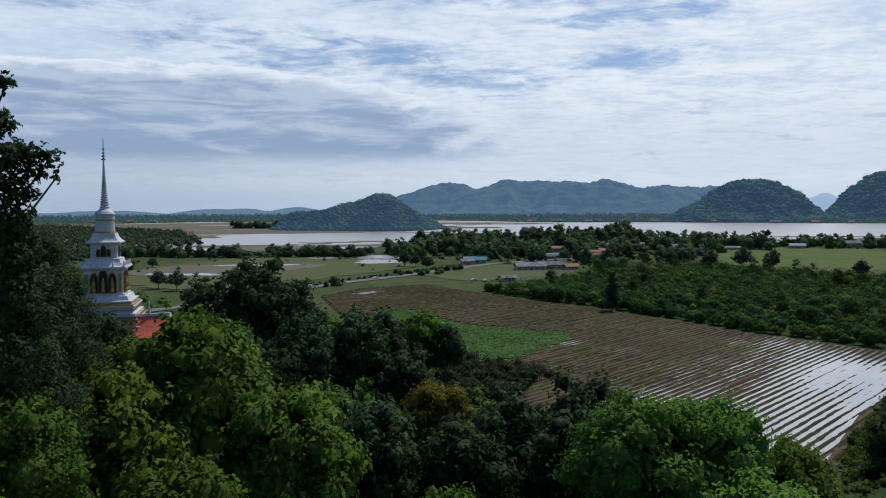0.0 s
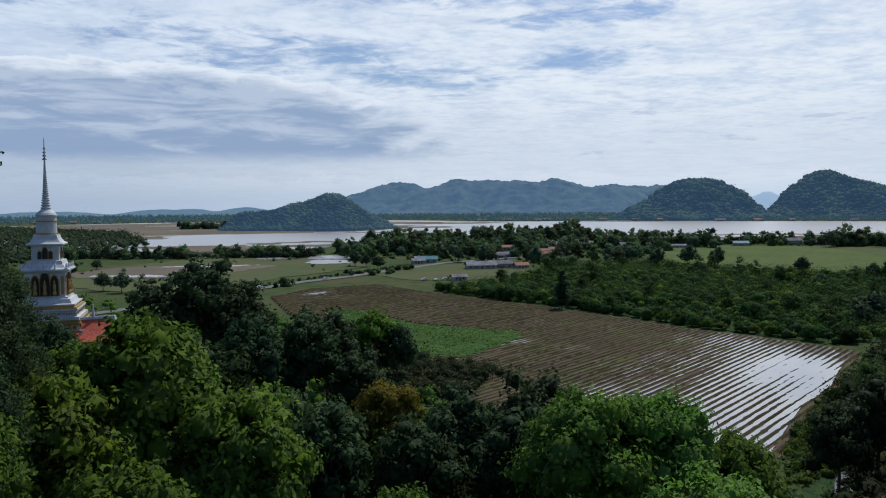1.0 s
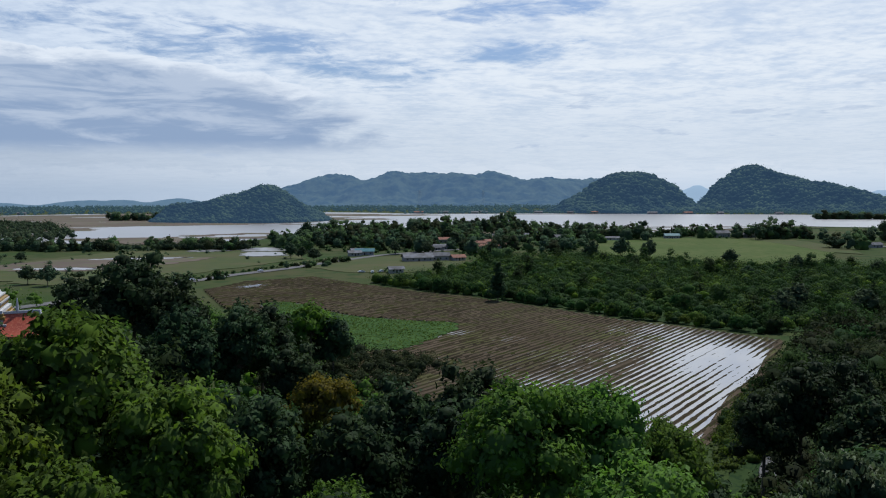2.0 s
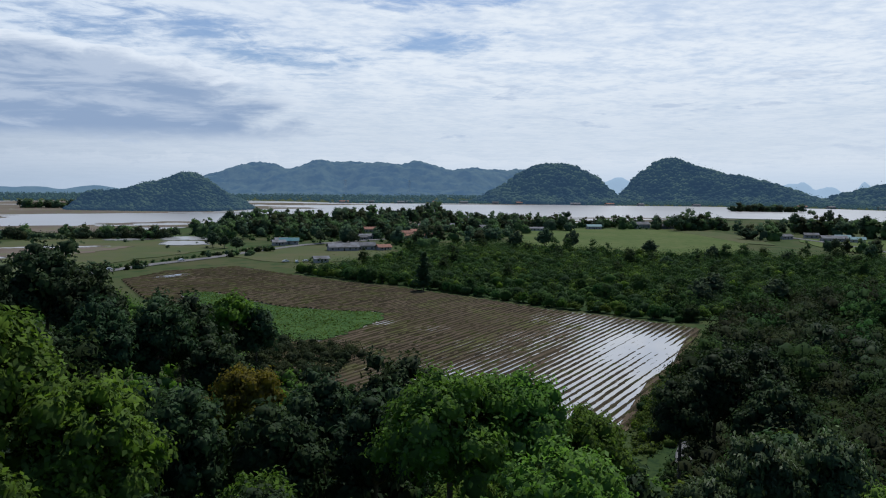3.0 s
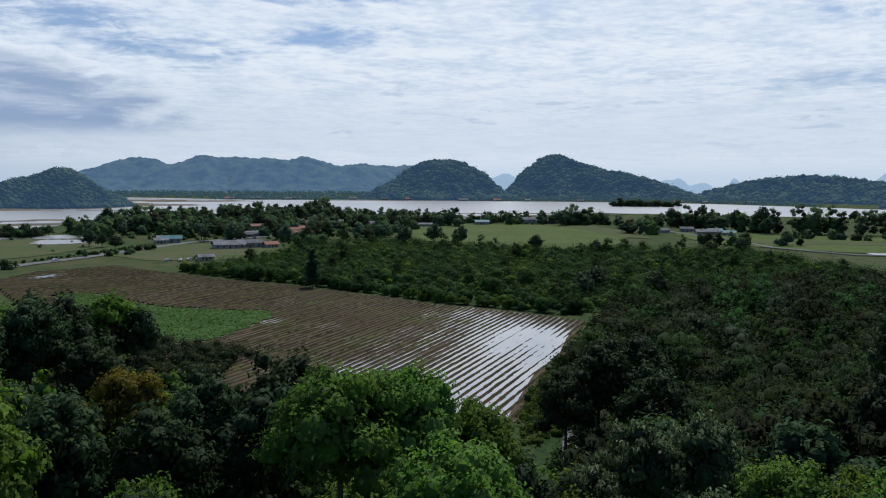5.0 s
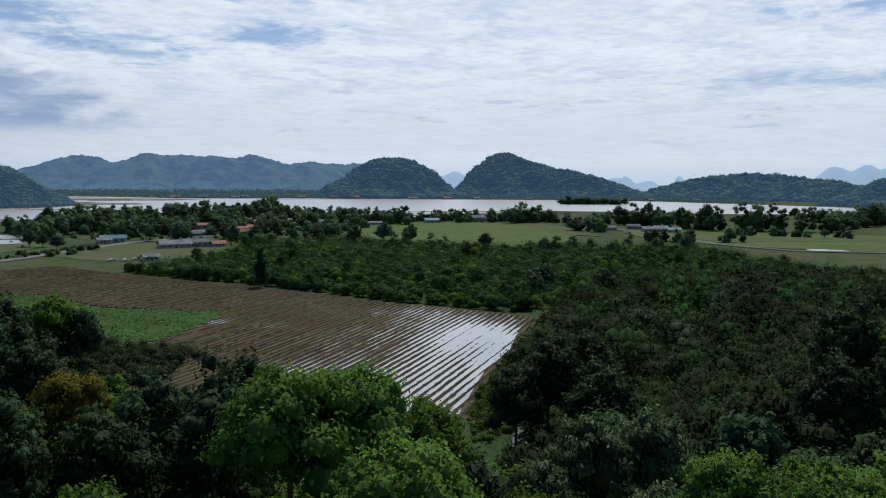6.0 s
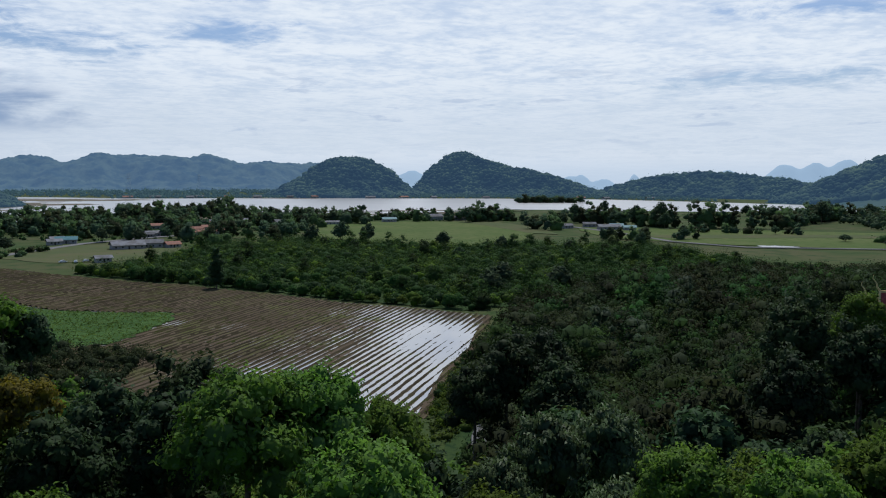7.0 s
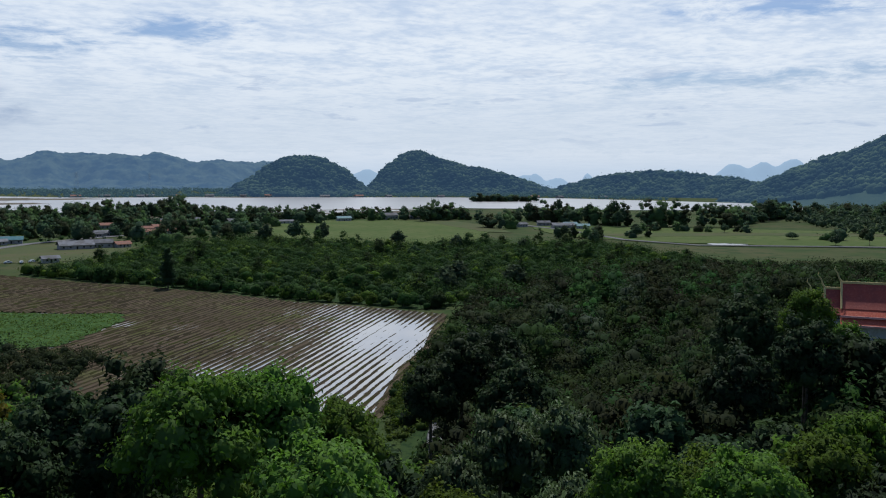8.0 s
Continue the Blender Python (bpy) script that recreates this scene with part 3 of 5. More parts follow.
def crown_mesh(name, lobes, leaves, size, mat, seed, core=0.72, up_bias=0.3, droop=0.0, centres=None, ragged=0.6, dome=0.45):
    """Leaves spread over the shells of several clumps round dense hearts; the leaf sprays turn with the clump and with the whole crown."""
    rs = np.random.RandomState(seed)
    L = np.array(lobes, float)
    mid = L[:, :3] - (0, 0, 0.4) if centres is None else np.asarray(centres, float)
    area = L[:, 3] ** 2
    which = rs.choice(len(L), leaves, p=area / area.sum())
    d = rs.normal(size=(leaves, 3))
    d[:, 2] += 0.45
    d = unit(d)
    # bumpy shells, so that the outline stays uneven
    bump = 1 + 0.22 * np.sin(5 * d[:, 0] + which) + 0.20 * np.sin(6 * d[:, 1] + 2.1 * which) + 0.16 * np.sin(7 * d[:, 2] + which)
    rad = L[which, 3] * bump * (1.06 - 0.50 * rs.rand(leaves) ** 1.6)
    C = L[which, :3] + d * rad[:, None] * np.array([1, 1, 0.82])
    whole = unit(C - mid[which])
    soft = unit(0.55 * d + dome * whole + rs.normal(scale=0.22, size=(leaves, 3)) + (0, 0, 0.12))
    nrm = soft + rs.normal(scale=ragged, size=(leaves, 3)) * 0.8
    nrm[:, 2] += up_bias
    nrm = unit(nrm)
    tan = np.cross(nrm, rs.normal(size=(leaves, 3)))
    tan[:, 2] -= droop
    tan = unit(tan)
    bit = np.cross(nrm, tan)
    s = size * rs.uniform(0.6, 1.35, leaves)[:, None]
    fold = nrm * s * 0.14
    V = np.stack([C - tan * s * 0.5, C - bit * s * 0.30 + fold, C + tan * s * 0.55, C + bit * s * 0.30 + fold], 1).reshape(-1, 3)
    # faces point outward
    away = np.einsum("ij,ij->i", np.cross(V[2::4] - V[0::4], V[3::4] - V[1::4]), soft) < 0
    Q = np.arange(leaves * 4).reshape(-1, 4)
    Q[away] = Q[away][:, ::-1]
    cv, cf = ICO1
    VV, NN, FF, off = [V], [np.repeat(unit(0.7 * soft + 0.3 * np.where(away[:, None], -nrm, nrm)), 4, axis=0)], [], len(V)
    for (x, y, z, r), m in zip(L, mid):
        k = 1 + 0.18 * rs.normal(size=(len(cv), 1)).clip(-1, 1)
        P = cv * k * r * core * np.array([1, 1, 0.8]) + (x, y, z)
        VV.append(P)
        NN.append(unit(0.55 * cv + dome * unit(P - m)))
        FF.append(cf + off)
        off += len(cv)
    return mesh_from(name, np.concatenate(VV), [Q, np.concatenate(FF)], mat, True, np.concatenate(NN))


def dome_lobes(n, radius, height, z0, lobe, seed, flat=1.0):
    """Clumps spread over a dome."""
    rs = np.random.RandomState(seed)
    out = []
    for i in range(n):
        f = (i + 0.5) / n
        a = i * 2.39996 + rs.uniform(-0.4, 0.4)
        r = radius * math.sqrt(f) * rs.uniform(0.72, 1.14)
        z = z0 + height * (1 - f ** 1.5 * flat) + rs.uniform(-0.2, 0.16) * height
        out.append((r * math.cos(a), r * math.sin(a), z, lobe * rs.uniform(0.7, 1.25)))
    for i in range(n // 3):
        a = rs.uniform(0, 6.28)
        r = radius * rs.uniform(0.2, 0.6)
        out.append((r * math.cos(a), r * math.sin(a), z0 + height * rs.uniform(0.0, 0.5), lobe * rs.uniform(1.3, 1.9)))
    return out


def trunk_mesh(name, lobes, base_r, fork):
    VV, QQ, off = [], [], 0
    top = np.array((0, 0, fork))

    def put(vq):
        nonlocal off
        VV.append(vq[0])
        QQ.append(vq[1] + off)
        off += len(vq[0])

    put(tube((0, 0, -12.0), top, base_r, base_r * 0.62, 8, (0.15, 0.1, 0)))
    for k, (x, y, z, r) in enumerate(lobes):
        if k % 2 == 0 and z > fork + 0.3:
            put(tube(top, (x, y, z), base_r * 0.42, base_r * 0.10, 5, (0, 0, 0.35)))
    return mesh_from(name, np.concatenate(VV), [np.concatenate(QQ)], M_BARK, True)


def tree_kind(label, lobes, leaves, size, mat, seed, base_r, fork, category="tree", name="tree", **kw):
    """One tree with its trunk and crown, kept as the pattern for copies."""
    root = empty(name, Matrix())
    t = new("trunk", trunk_mesh("trunk", lobes, base_r, fork))
    t.parent = root
    low = min(z for x, y, z, r in lobes)
    mid = np.array([(x * 0.35, y * 0.35, low + 0.3 * (z - low)) for x, y, z, r in lobes])
    c = new("crown", crown_mesh("crown", lobes, leaves, size, mat, seed, centres=mid, **kw))
    c.parent = root
    tagged(root, label, category)
    root["used"] = 0
    top = max(z + r * 0.85 for x, y, z, r in lobes)
    wide = max(math.hypot(x, y) + r for x, y, z, r in lobes)
    return root, top, wide


KINDS = {
    "bright": tree_kind("leafy broad tree with fresh bright green crown", dome_lobes(40, 4.2, 4.4, 4.6, 1.0, 1), 10500, 0.34, M_LEAF_BRIGHT, 1, 0.28, 4.0),
    "green": tree_kind("spreading hillside tree with dense green crown", dome_lobes(40, 4.4, 4.8, 4.4, 1.05, 2), 7800, 0.41, M_LEAF_MID, 2, 0.30, 3.8),
    "dark": tree_kind("tall dark green tree with ragged crown", dome_lobes(34, 4.0, 5.6, 4.6, 1.05, 3), 4800, 0.50, M_LEAF_SHADE, 3, 0.30, 4.2),
    "fine": tree_kind("overhanging dark tree with fine feathery foliage", dome_lobes(34, 4.0, 5.6, 4.6, 1.05, 13), 15000, 0.24, M_LEAF_SHADE, 13, 0.30, 4.2, core=0.5),
    "glossy": tree_kind("tree with large drooping glossy grey-green leaves", dome_lobes(30, 4.1, 3.8, 4.6, 1.05, 4), 6500, 0.54, M_LEAF_GLOSSY, 4, 0.28, 3.8, droop=0.8),
    "olive": tree_kind("tree with yellow-olive crown among dark ones", dome_lobes(30, 4.0, 3.2, 4.8, 1.0, 5), 7000, 0.40, M_LEAF_OLIVE, 5, 0.26, 4.0),
    "mid_a": tree_kind("dense dark green woodland tree", dome_lobes(26, 4.1, 4.8, 4.2, 1.15, 6), 2200, 0.78, M_LEAF_SHADE, 6, 0.28, 4.0),
    "mid_b": tree_kind("woodland tree with uneven green crown", dome_lobes(22, 4.0, 4.2, 4.0, 1.2, 7), 2000, 0.78, M_LEAF_MID, 7, 0.28, 3.8),
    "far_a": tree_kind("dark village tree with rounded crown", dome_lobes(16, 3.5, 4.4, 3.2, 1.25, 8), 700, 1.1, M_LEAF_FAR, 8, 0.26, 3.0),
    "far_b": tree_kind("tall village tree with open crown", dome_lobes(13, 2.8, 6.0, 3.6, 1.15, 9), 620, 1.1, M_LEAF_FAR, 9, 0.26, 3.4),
    "scrub": tree_kind("low green scrub bush on the plain", dome_lobes(12, 2.6, 2.1, 1.2, 1.0, 10), 1000, 0.48, M_LEAF_SCRUB, 10, 0.12, 0.9, "bush", "bush"),
    "scrub_b": tree_kind("tangled dark scrub bush on the plain", dome_lobes(11, 2.3, 2.8, 1.2, 0.95, 11), 950, 0.48, M_LEAF_MID, 11, 0.12, 0.9, "bush", "bush"),
    "slim": tree_kind("slim tall conical dark tree at the field edge", [(0, 0, 3, 1.9), (0.5, 0.2, 5, 2.0), (-0.4, 0.3, 7, 1.9), (0.2, -0.4, 9, 1.6), (0, 0.2, 11, 1.3), (0, 0, 12.8, 0.9)], 1800, 0.7, M_LEAF_SHADE, 12, 0.25, 3.0),
}
RND = random.Random(7)


def plant(kind, x, y, top=None, wide=None, grow=1.0, group="", z=None):
    """Puts a tree of a kind on the ground; top: height of its crown's top above sea level of the plain; wide: crown radius."""
    root, t, w = KINDS[kind]
    g = float(ground_z(x, y)) if z is None else z
    sz = (top - g) / t if top is not None else grow * RND.uniform(0.85, 1.15)
    sz = max(sz, 0.35)
    sx = wide / w if wide is not None else sz * RND.uniform(0.9, 1.15)
    sv = min(sz, sx * 1.12)
    m = pose(x, y, g + (sz - sv) * t, RND.uniform(-2, 2), RND.uniform(-2, 2), RND.uniform(0, 360)) @ Matrix.Diagonal((sx, sx, sv, 1))
    if root["used"] == 0:
        root["used"] = 1
        root.matrix_basis = m
        ob = root
    else:
        # the pattern itself is scaled, so the copy undoes that
        s = root.scale
        ob = copy_thing(root, m @ Matrix.Diagonal((1 / s[0], 1 / s[1], 1 / s[2], 1)))
    if group:
        ob["group"] = group
    return ob


# the trees nearest to the viewpoint: kind, x, y, height of the top, crown radius
NEAR = [
    ("bright", 9.5, 40.9, 40.9, 4.4), ("bright", 13.5, 42.1, 40.4, 3.8), ("bright", 17.6, 43.6, 37.8, 3.3), ("bright", 12.2, 31.8, 39.6, 4.0), ("bright", 3.5, 29.0, 38.6, 3.2), ("green", 17.5, 30.5, 37.0, 3.0),
    ("green", -11.0, 38.4, 45.2, 4.6), ("green", -13.4, 33.4, 43.6, 4.2), ("green", -6.6, 36.6, 42.2, 4.2), ("green", -9.0, 29.0, 41.2, 3.6), ("green", -16.5, 27.0, 42.0, 3.4), ("green", -3.0, 31.0, 38.6, 3.4),
    ("dark", -24.7, 112.0, 43.6, 6.4), ("dark", -30.0, 108.0, 41.0, 5.0), ("dark", -19.5, 108.0, 40.5, 5.5), ("dark", -8.0, 101.0, 38.0, 5.5), ("mid_a", 0.5, 232.0, 17.5, 7.0), ("mid_b", -9.5, 236.0, 18.0, 7.0), ("dark", -15.0, 92.0, 38.6, 5.0), ("dark", -10.0, 95.0, 38.2, 4.6), ("dark", -20.0, 84.0, 37.5, 5.0), ("dark", -4.0, 92.0, 34.5, 4.6),
    ("mid_b", -5.2, 229.9, 21.5, 7.5), ("mid_a", -14.0, 222.0, 18.0, 6.0),
    ("dark", 12.4, 74.0, 35.6, 5.2), ("dark", 5.5, 71.0, 34.6, 4.6), ("olive", -0.5, 69.0, 35.6, 3.8), ("dark", 17.0, 67.9, 34.2, 4.2), ("dark", 1.5, 58.0, 36.0, 4.4), ("dark", 8.0, 57.0, 36.4, 4.4), ("dark", -5.0, 57.0, 37.4, 4.4),
    ("dark", 56.7, 96.6, 30.1, 6.2), ("dark", 64.0, 99.1, 29.8, 6.0), ("dark", 51.3, 95.0, 27.1, 5.0), ("dark", 58.2, 86.2, 28.3, 5.6),
    ("glossy", 26.4, 40.4, 36.8, 3.4), ("glossy", 30.5, 40.0, 36.9, 3.4), ("glossy", 22.5, 38.5, 35.4, 2.8), ("glossy", 27.0, 34.0, 35.0, 3.2),
    ("bright", 26.3, 29.0, 38.2, 3.0), ("bright", 28.6, 24.5, 38.6, 3.2), ("bright", 30.6, 28.6, 37.2, 3.0), ("green", 45.0, 33.0, 34.8, 4.2), ("green", 50.5, 34.5, 35.0, 4.2), ("dark", 40.0, 38.0, 32.5, 4.4),
    ("fine", -17.9, 38.0, 49.0, 2.2), ("fine", -16.2, 36.6, 47.5, 2.0), ("fine", -15.5, 32.5, 47.5, 2.4), ("fine", -15.6, 34.7, 45.5, 2.3), ("fine", -17.1, 40.6, 43.7, 2.2), ("fine", -13.3, 26.9, 46.5, 2.2), ("fine", -13.4, 26.0, 46.8, 2.9), ("green", -12.4, 24.5, 44.6, 2.4), ("green", -27.5, 76.0, 38.2, 4.4), ("dark", -31.0, 79.0, 40.2, 5.0), ("dark", -37.0, 80.0, 40.4, 5.0), ("dark", -42.0, 84.0, 41.0, 5.0), ("green", -25.0, 82.0, 37.6, 4.0), ("green", 84.0, 60.0, 34.4, 4.0), ("mid_a", 80.0, 55.0, 34.2, 5.0), ("mid_b", 85.0, 51.5, 33.8, 5.0), ("mid_a", 79.0, 48.0, 33.4, 5.0), ("mid_b", 88.0, 47.0, 33.2, 4.5),
    ("green", 77.6, 59.8, 38.5, 3.6), ("dark", 74.1, 57.0, 36.4, 4.6), ("dark", 66.0, 58.0, 34.0, 5.0), ("dark", 82.0, 72.0, 37.0, 5.5),
]
for k, x, y, top, wide in NEAR:
    plant(k, x, y, top, wide, group="trees on the hillside")

# the tree whose open branches hang into the view beside the terrace: clumps along bare limbs
OVERHANG = [(2.1, -0.3, 12.5, 0.27), (2.3, -0.2, 12.6, 0.18), (2.2, -0.2, 11.7, 0.27), (2.0, -0.3, 11.8, 0.32), (2.6, 0.0, 11.1, 0.32), (3.0, 0.1, 11.0, 0.26), (2.3, -0.2, 11.0, 0.41), (3.1, 0.2, 10.6, 0.12), (2.7, 0.0, 10.7, 0.27), (2.3, -0.2, 10.3, 0.41), (2.6, 0.0, 10.2, 0.18), (1.9, -0.4, 10.8, 0.65), (2.2, -0.2, 9.7, 0.51), (2.4, -0.1, 9.3, 0.46), (2.0, -0.4, 9.0, 0.76), (2.4, -0.1, 8.5, 0.51), (2.1, -0.3, 7.8, 0.78), (2.6, 0.0, 7.5, 0.49), (2.2, -0.2, 6.8, 0.81)]


def overhanging_tree(x, y, z):
    root = tagged(empty("tree", pose(x, y, z)), "open-branched dark tree with clumps of fine leaves", "tree", "trees on the hillside")
    c = new("crown", crown_mesh("crown", OVERHANG, 8500, 0.13, M_LEAF_SHADE, 77, core=0.3, ragged=1.0))
    c.parent = root
    base, fork = (-2.2, 0.4, -6.0), (-1.6, 0.6, 5.5)
    v, q = tube(base, fork, 0.30, 0.20, 8, (0.2, 0, 0))
    t = new("trunk", mesh_from("trunk", v, [q], M_BARK, True))
    t.parent = root
    for k, (cx, cy, cz, r) in enumerate(OVERHANG):
        v, q = tube((-1.6 - 0.05 * k % 0.3, 0.6, min(5.4, cz - 0.8)), (cx, cy, cz), 0.09, 0.02, 6, (0, 0, -0.2 if k % 2 else 0.25), 6)
        limb = new("limb", mesh_from("limb", v, [q], M_BARK, True))
        limb.parent = root


overhanging_tree(-11.5, 18.5, 40.0)

# ---------------------------------------------------------------- woods on the hill and below it
SIGHT = [(-80, 12), (-28, 9), (-25, 8.2), (-18, 8.2), (-8, 8.6), (-7, 10.6), (0, 11.0), (8, 11.6), (13, 13.5), (17, 15.5), (20, 16.6), (26, 18.2), (28.4, 18.2), (29.2, 11), (30, 9.0), (33, 7.6), (40, 5.2), (50, 5.0), (62, 5.4), (100, 8)]


def clear_of_view(x, y, top):
    """Keeps the open outlook from the terrace: crowns stay below the line of sight to the plain."""
    az, r = math.degrees(math.atan2(x, y)), math.hypot(x, y)
    lim = float(np.interp(az, [s[0] for s in SIGHT], [s[1] for s in SIGHT]))
    if az > 27:
        lim = max(lim, float(np.interp(r, [20, 50, 75, 105, 130], [22, 17, 14.0, 10.5, 5])))
    elif az > -8:
        lim = max(lim, float(np.interp(r, [20, 45, 70, 100], [23, 18.5, 13.5, 8])))
    else:
        lim = max(lim, float(np.interp(r, [20, 45, 60], [26, 15, 8])))
    return math.degrees(math.atan2(EYE - top, r)) > lim


def scatter(n, test, gap, x0, x1, y0, y1, seed, taken=()):
    """Points at least gap metres apart where test holds."""
    rnd = random.Random(seed)
    cells, out = {}, []
    for x, y in taken:
        cells.setdefault((int(x // gap), int(y // gap)), []).append((x, y))
    for _ in range(n * 14):
        if len(out) >= n:
            break
        x, y = rnd.uniform(x0, x1), rnd.uniform(y0, y1)
        c = (int(x // gap), int(y // gap))
        if not test(x, y) or any((x - a) ** 2 + (y - b) ** 2 < gap * gap for i in (-1, 0, 1) for j in (-1, 0, 1) for a, b in cells.get((c[0] + i, c[1] + j), ())):
            continue
        cells.setdefault(c, []).append((x, y))
        out.append((x, y))
    return out


FOREST = [(60, 120), (92, 176), (128, 222), (170, 284), (212, 322), (292, 350), (372, 338), (430, 280), (440, 120), (300, 20), (120, 0), (90, 60)]
TEMPLE = (98.0, 58.0)
STUPA = (-36.6, 93.0)
RND2 = random.Random(11)


def on_hill(x, y):
    r, az = math.hypot(x, y), math.degrees(math.atan2(x, y))
    if not (17 < r < 165 and -62 < az < 88) or within(x, y, FIELD):
        return False
    if math.hypot(x - STUPA[0], y - STUPA[1]) < 8.5 or math.hypot(x - TEMPLE[0], y - TEMPLE[1]) < 9 or math.hypot(x - 73, y - 141) < 9:
        return False
    return True


spots = [(x, y) for k, x, y, top, wide in NEAR]
hill_trees = []
for x, y in scatter(430, on_hill, 4.6, -90, 150, 5, 165, 21, spots):
    r, az = math.hypot(x, y), math.degrees(math.atan2(x, y))
    g = float(ground_z(x, y))
    for tall in (11.5, 9.5, 7.5, 6.0, 4.5):
        top = g + tall * RND2.uniform(0.9, 1.1)
        if clear_of_view(x, y, top) or (tall == 4.5 and az > 31 and r > 75):
            near_kind = "dark" if az < -8 or az > 30 else RND2.choice(("dark", "green", "dark"))
            wide = RND2.uniform(3.6, 5.0) * (0.55 + 0.04 * tall)
            if r < 80:
                plant(near_kind if r < 62 else RND2.choice(("mid_a", "mid_a", "mid_b")), x, y, top, wide, group="trees on the hillside")
            else:
                hill_trees.append((x, y, top, wide))
            break

# ---------------------------------------------------------------- thickets, woods and bands of trees as one growth each


def growth(name, spots, mat, label, leaves_each, size, seed, category="woods", core=0.55, centres=None):
    """Many clumps (x, y, z, radius) as one uncountable growth."""
    ob = new(name, crown_mesh(name, spots, leaves_each * len(spots), size, mat, seed, core=core, up_bias=0.1, centres=centres, dome=0.45 if centres is None else 1.0))
    return tagged(ob, label, category, kind="stuff")


def grove(name, trees, mats, label, leaves_each, size, seed, shape=11, category="trees", core=0.55):
    """Uncountable trees (x, y, top, radius) grown into one another, each with a crown of several clumps; one growth for each kind of leaf."""
    rnd = random.Random(seed)
    for m, mat in enumerate(mats):
        rows, mids = [], []
        for k, (x, y, top, wide) in enumerate(trees):
            if int(k * 7 % len(mats)) != m:
                continue
            g = float(ground_z(x, y))
            h = top - g
            for cx, cy, cz, r in dome_lobes(shape, wide * 0.74, h * 0.74, h * 0.10, wide * rnd.uniform(0.30, 0.46), seed + k):
                rows.append((x + cx, y + cy, g + cz, r))
                mids.append((x + 0.3 * cx, y + 0.3 * cy, g + 0.3 * h))
        growth(name, rows, mat, label, leaves_each, size, seed + m, category, core, mids)


DARK_MIX = (M_LEAF_DARK, M_LEAF_DUSK, M_LEAF_DARK, M_LEAF_DUSK, M_LEAF_SCRUB)
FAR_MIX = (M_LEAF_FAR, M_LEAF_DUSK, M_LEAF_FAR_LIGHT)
grove("hillside_wood", hill_trees, DARK_MIX, "dense dark wood on the lower hillside", 62, 0.56, 200)
low = []
for x, y in scatter(1500, lambda x, y: on_hill(x, y), 2.6, -90, 150, 8, 165, 23):
    if clear_of_view(x, y, float(ground_z(x, y)) + 2.6):
        low.append((x, y, float(ground_z(x, y)) + 0.7, RND2.uniform(1.2, 2.0)))
growth("hillside_undergrowth", low, M_LEAF_DARK, "dark bushes and creepers under the hillside trees", 26, 0.55, 210, "undergrowth")
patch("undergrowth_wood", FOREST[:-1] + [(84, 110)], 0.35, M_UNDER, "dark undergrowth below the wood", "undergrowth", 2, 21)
wood = []
for x, y in scatter(1000, lambda x, y: within(x, y, FOREST) and math.hypot(x, y) > 118 and not within(x, y, FIELD) and math.hypot(x - 73, y - 141) > 11, 8.8, 60, 440, 0, 345, 22):
    for tall in (RND2.uniform(6.5, 17.0), 8.0, 6.0):
        top = float(ground_z(x, y)) + tall
        if clear_of_view(x, y, top) or tall == 6.0:
            wood.append((x, y, top, RND2.uniform(4.6, 9.4)))
            break
grove("lower_wood", [w for w in wood if math.hypot(w[0], w[1]) < 240], DARK_MIX, "dark dense wood below the hill", 84, 0.62, 300, 12)
grove("upper_wood", [w for w in wood if math.hypot(w[0], w[1]) >= 240], DARK_MIX, "dense wood reaching to the meadows", 44, 0.95, 400, 8)

emergent = []
for x, y in scatter(110, lambda x, y: within(x, y, FOREST) and math.hypot(x, y) > 125 and not within(x, y, FIELD), 13.0, 80, 440, 0, 345, 27):
    top = float(ground_z(x, y)) + RND2.uniform(12.0, 18.0)
    if clear_of_view(x, y, top):
        emergent.append((x, y, top, RND2.uniform(5.5, 9.0)))
grove("emergent_crowns", emergent, (M_LEAF_SHADE, M_LEAF_DUSK, M_LEAF_SCRUB), "broad taller crowns standing out of the wood", 90, 0.62, 450, 12)

SCRUB = [(24, 490), (52, 440), (72, 418), (86, 393), (105, 361), (121, 329), (137, 309), (152, 287), (190, 300), (285, 350), (375, 350), (400, 420), (415, 520), (318, 548), (262, 585), (205, 670), (150, 640), (95, 590), (55, 520)]
rs = np.random.RandomState(5)
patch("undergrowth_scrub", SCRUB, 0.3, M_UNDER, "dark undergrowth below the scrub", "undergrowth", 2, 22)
clumps = []
for x, y in scatter(2600, lambda x, y: (within(x, y, SCRUB)), 2.6, 20, 420, 285, 680, 31):
    h = 2.2 + 2.2 * (0.5 + 0.5 * float(fbm(x / 25, y / 25, 41, 2))) + rs.choice((-1.0, -0.4, 0.2, 0.8, 2.2)) + rs.uniform(-0.4, 0.4)
    clumps.append((x, y, h * 0.45, h * 1.1))
for m, mat in enumerate((M_LEAF_SCRUB, M_LEAF_MID, M_LEAF_DARK)):
    growth("scrub_thicket", [c for k, c in enumerate(clumps) if (0, 1, 0, 2, 0)[k % 5] == m], mat, "dense green scrub between ploughed field and village", 90, 0.66, 3 + m, "scrub")
for x, y in scatter(60, lambda x, y: (within(x, y, SCRUB)), 9.0, 20, 420, 285, 680, 32):
    plant(RND2.choice(("scrub", "scrub_b")), x, y, RND2.uniform(4.5, 7.5), RND2.uniform(2.6, 4.4), group="bushes in the scrub")
tall = []
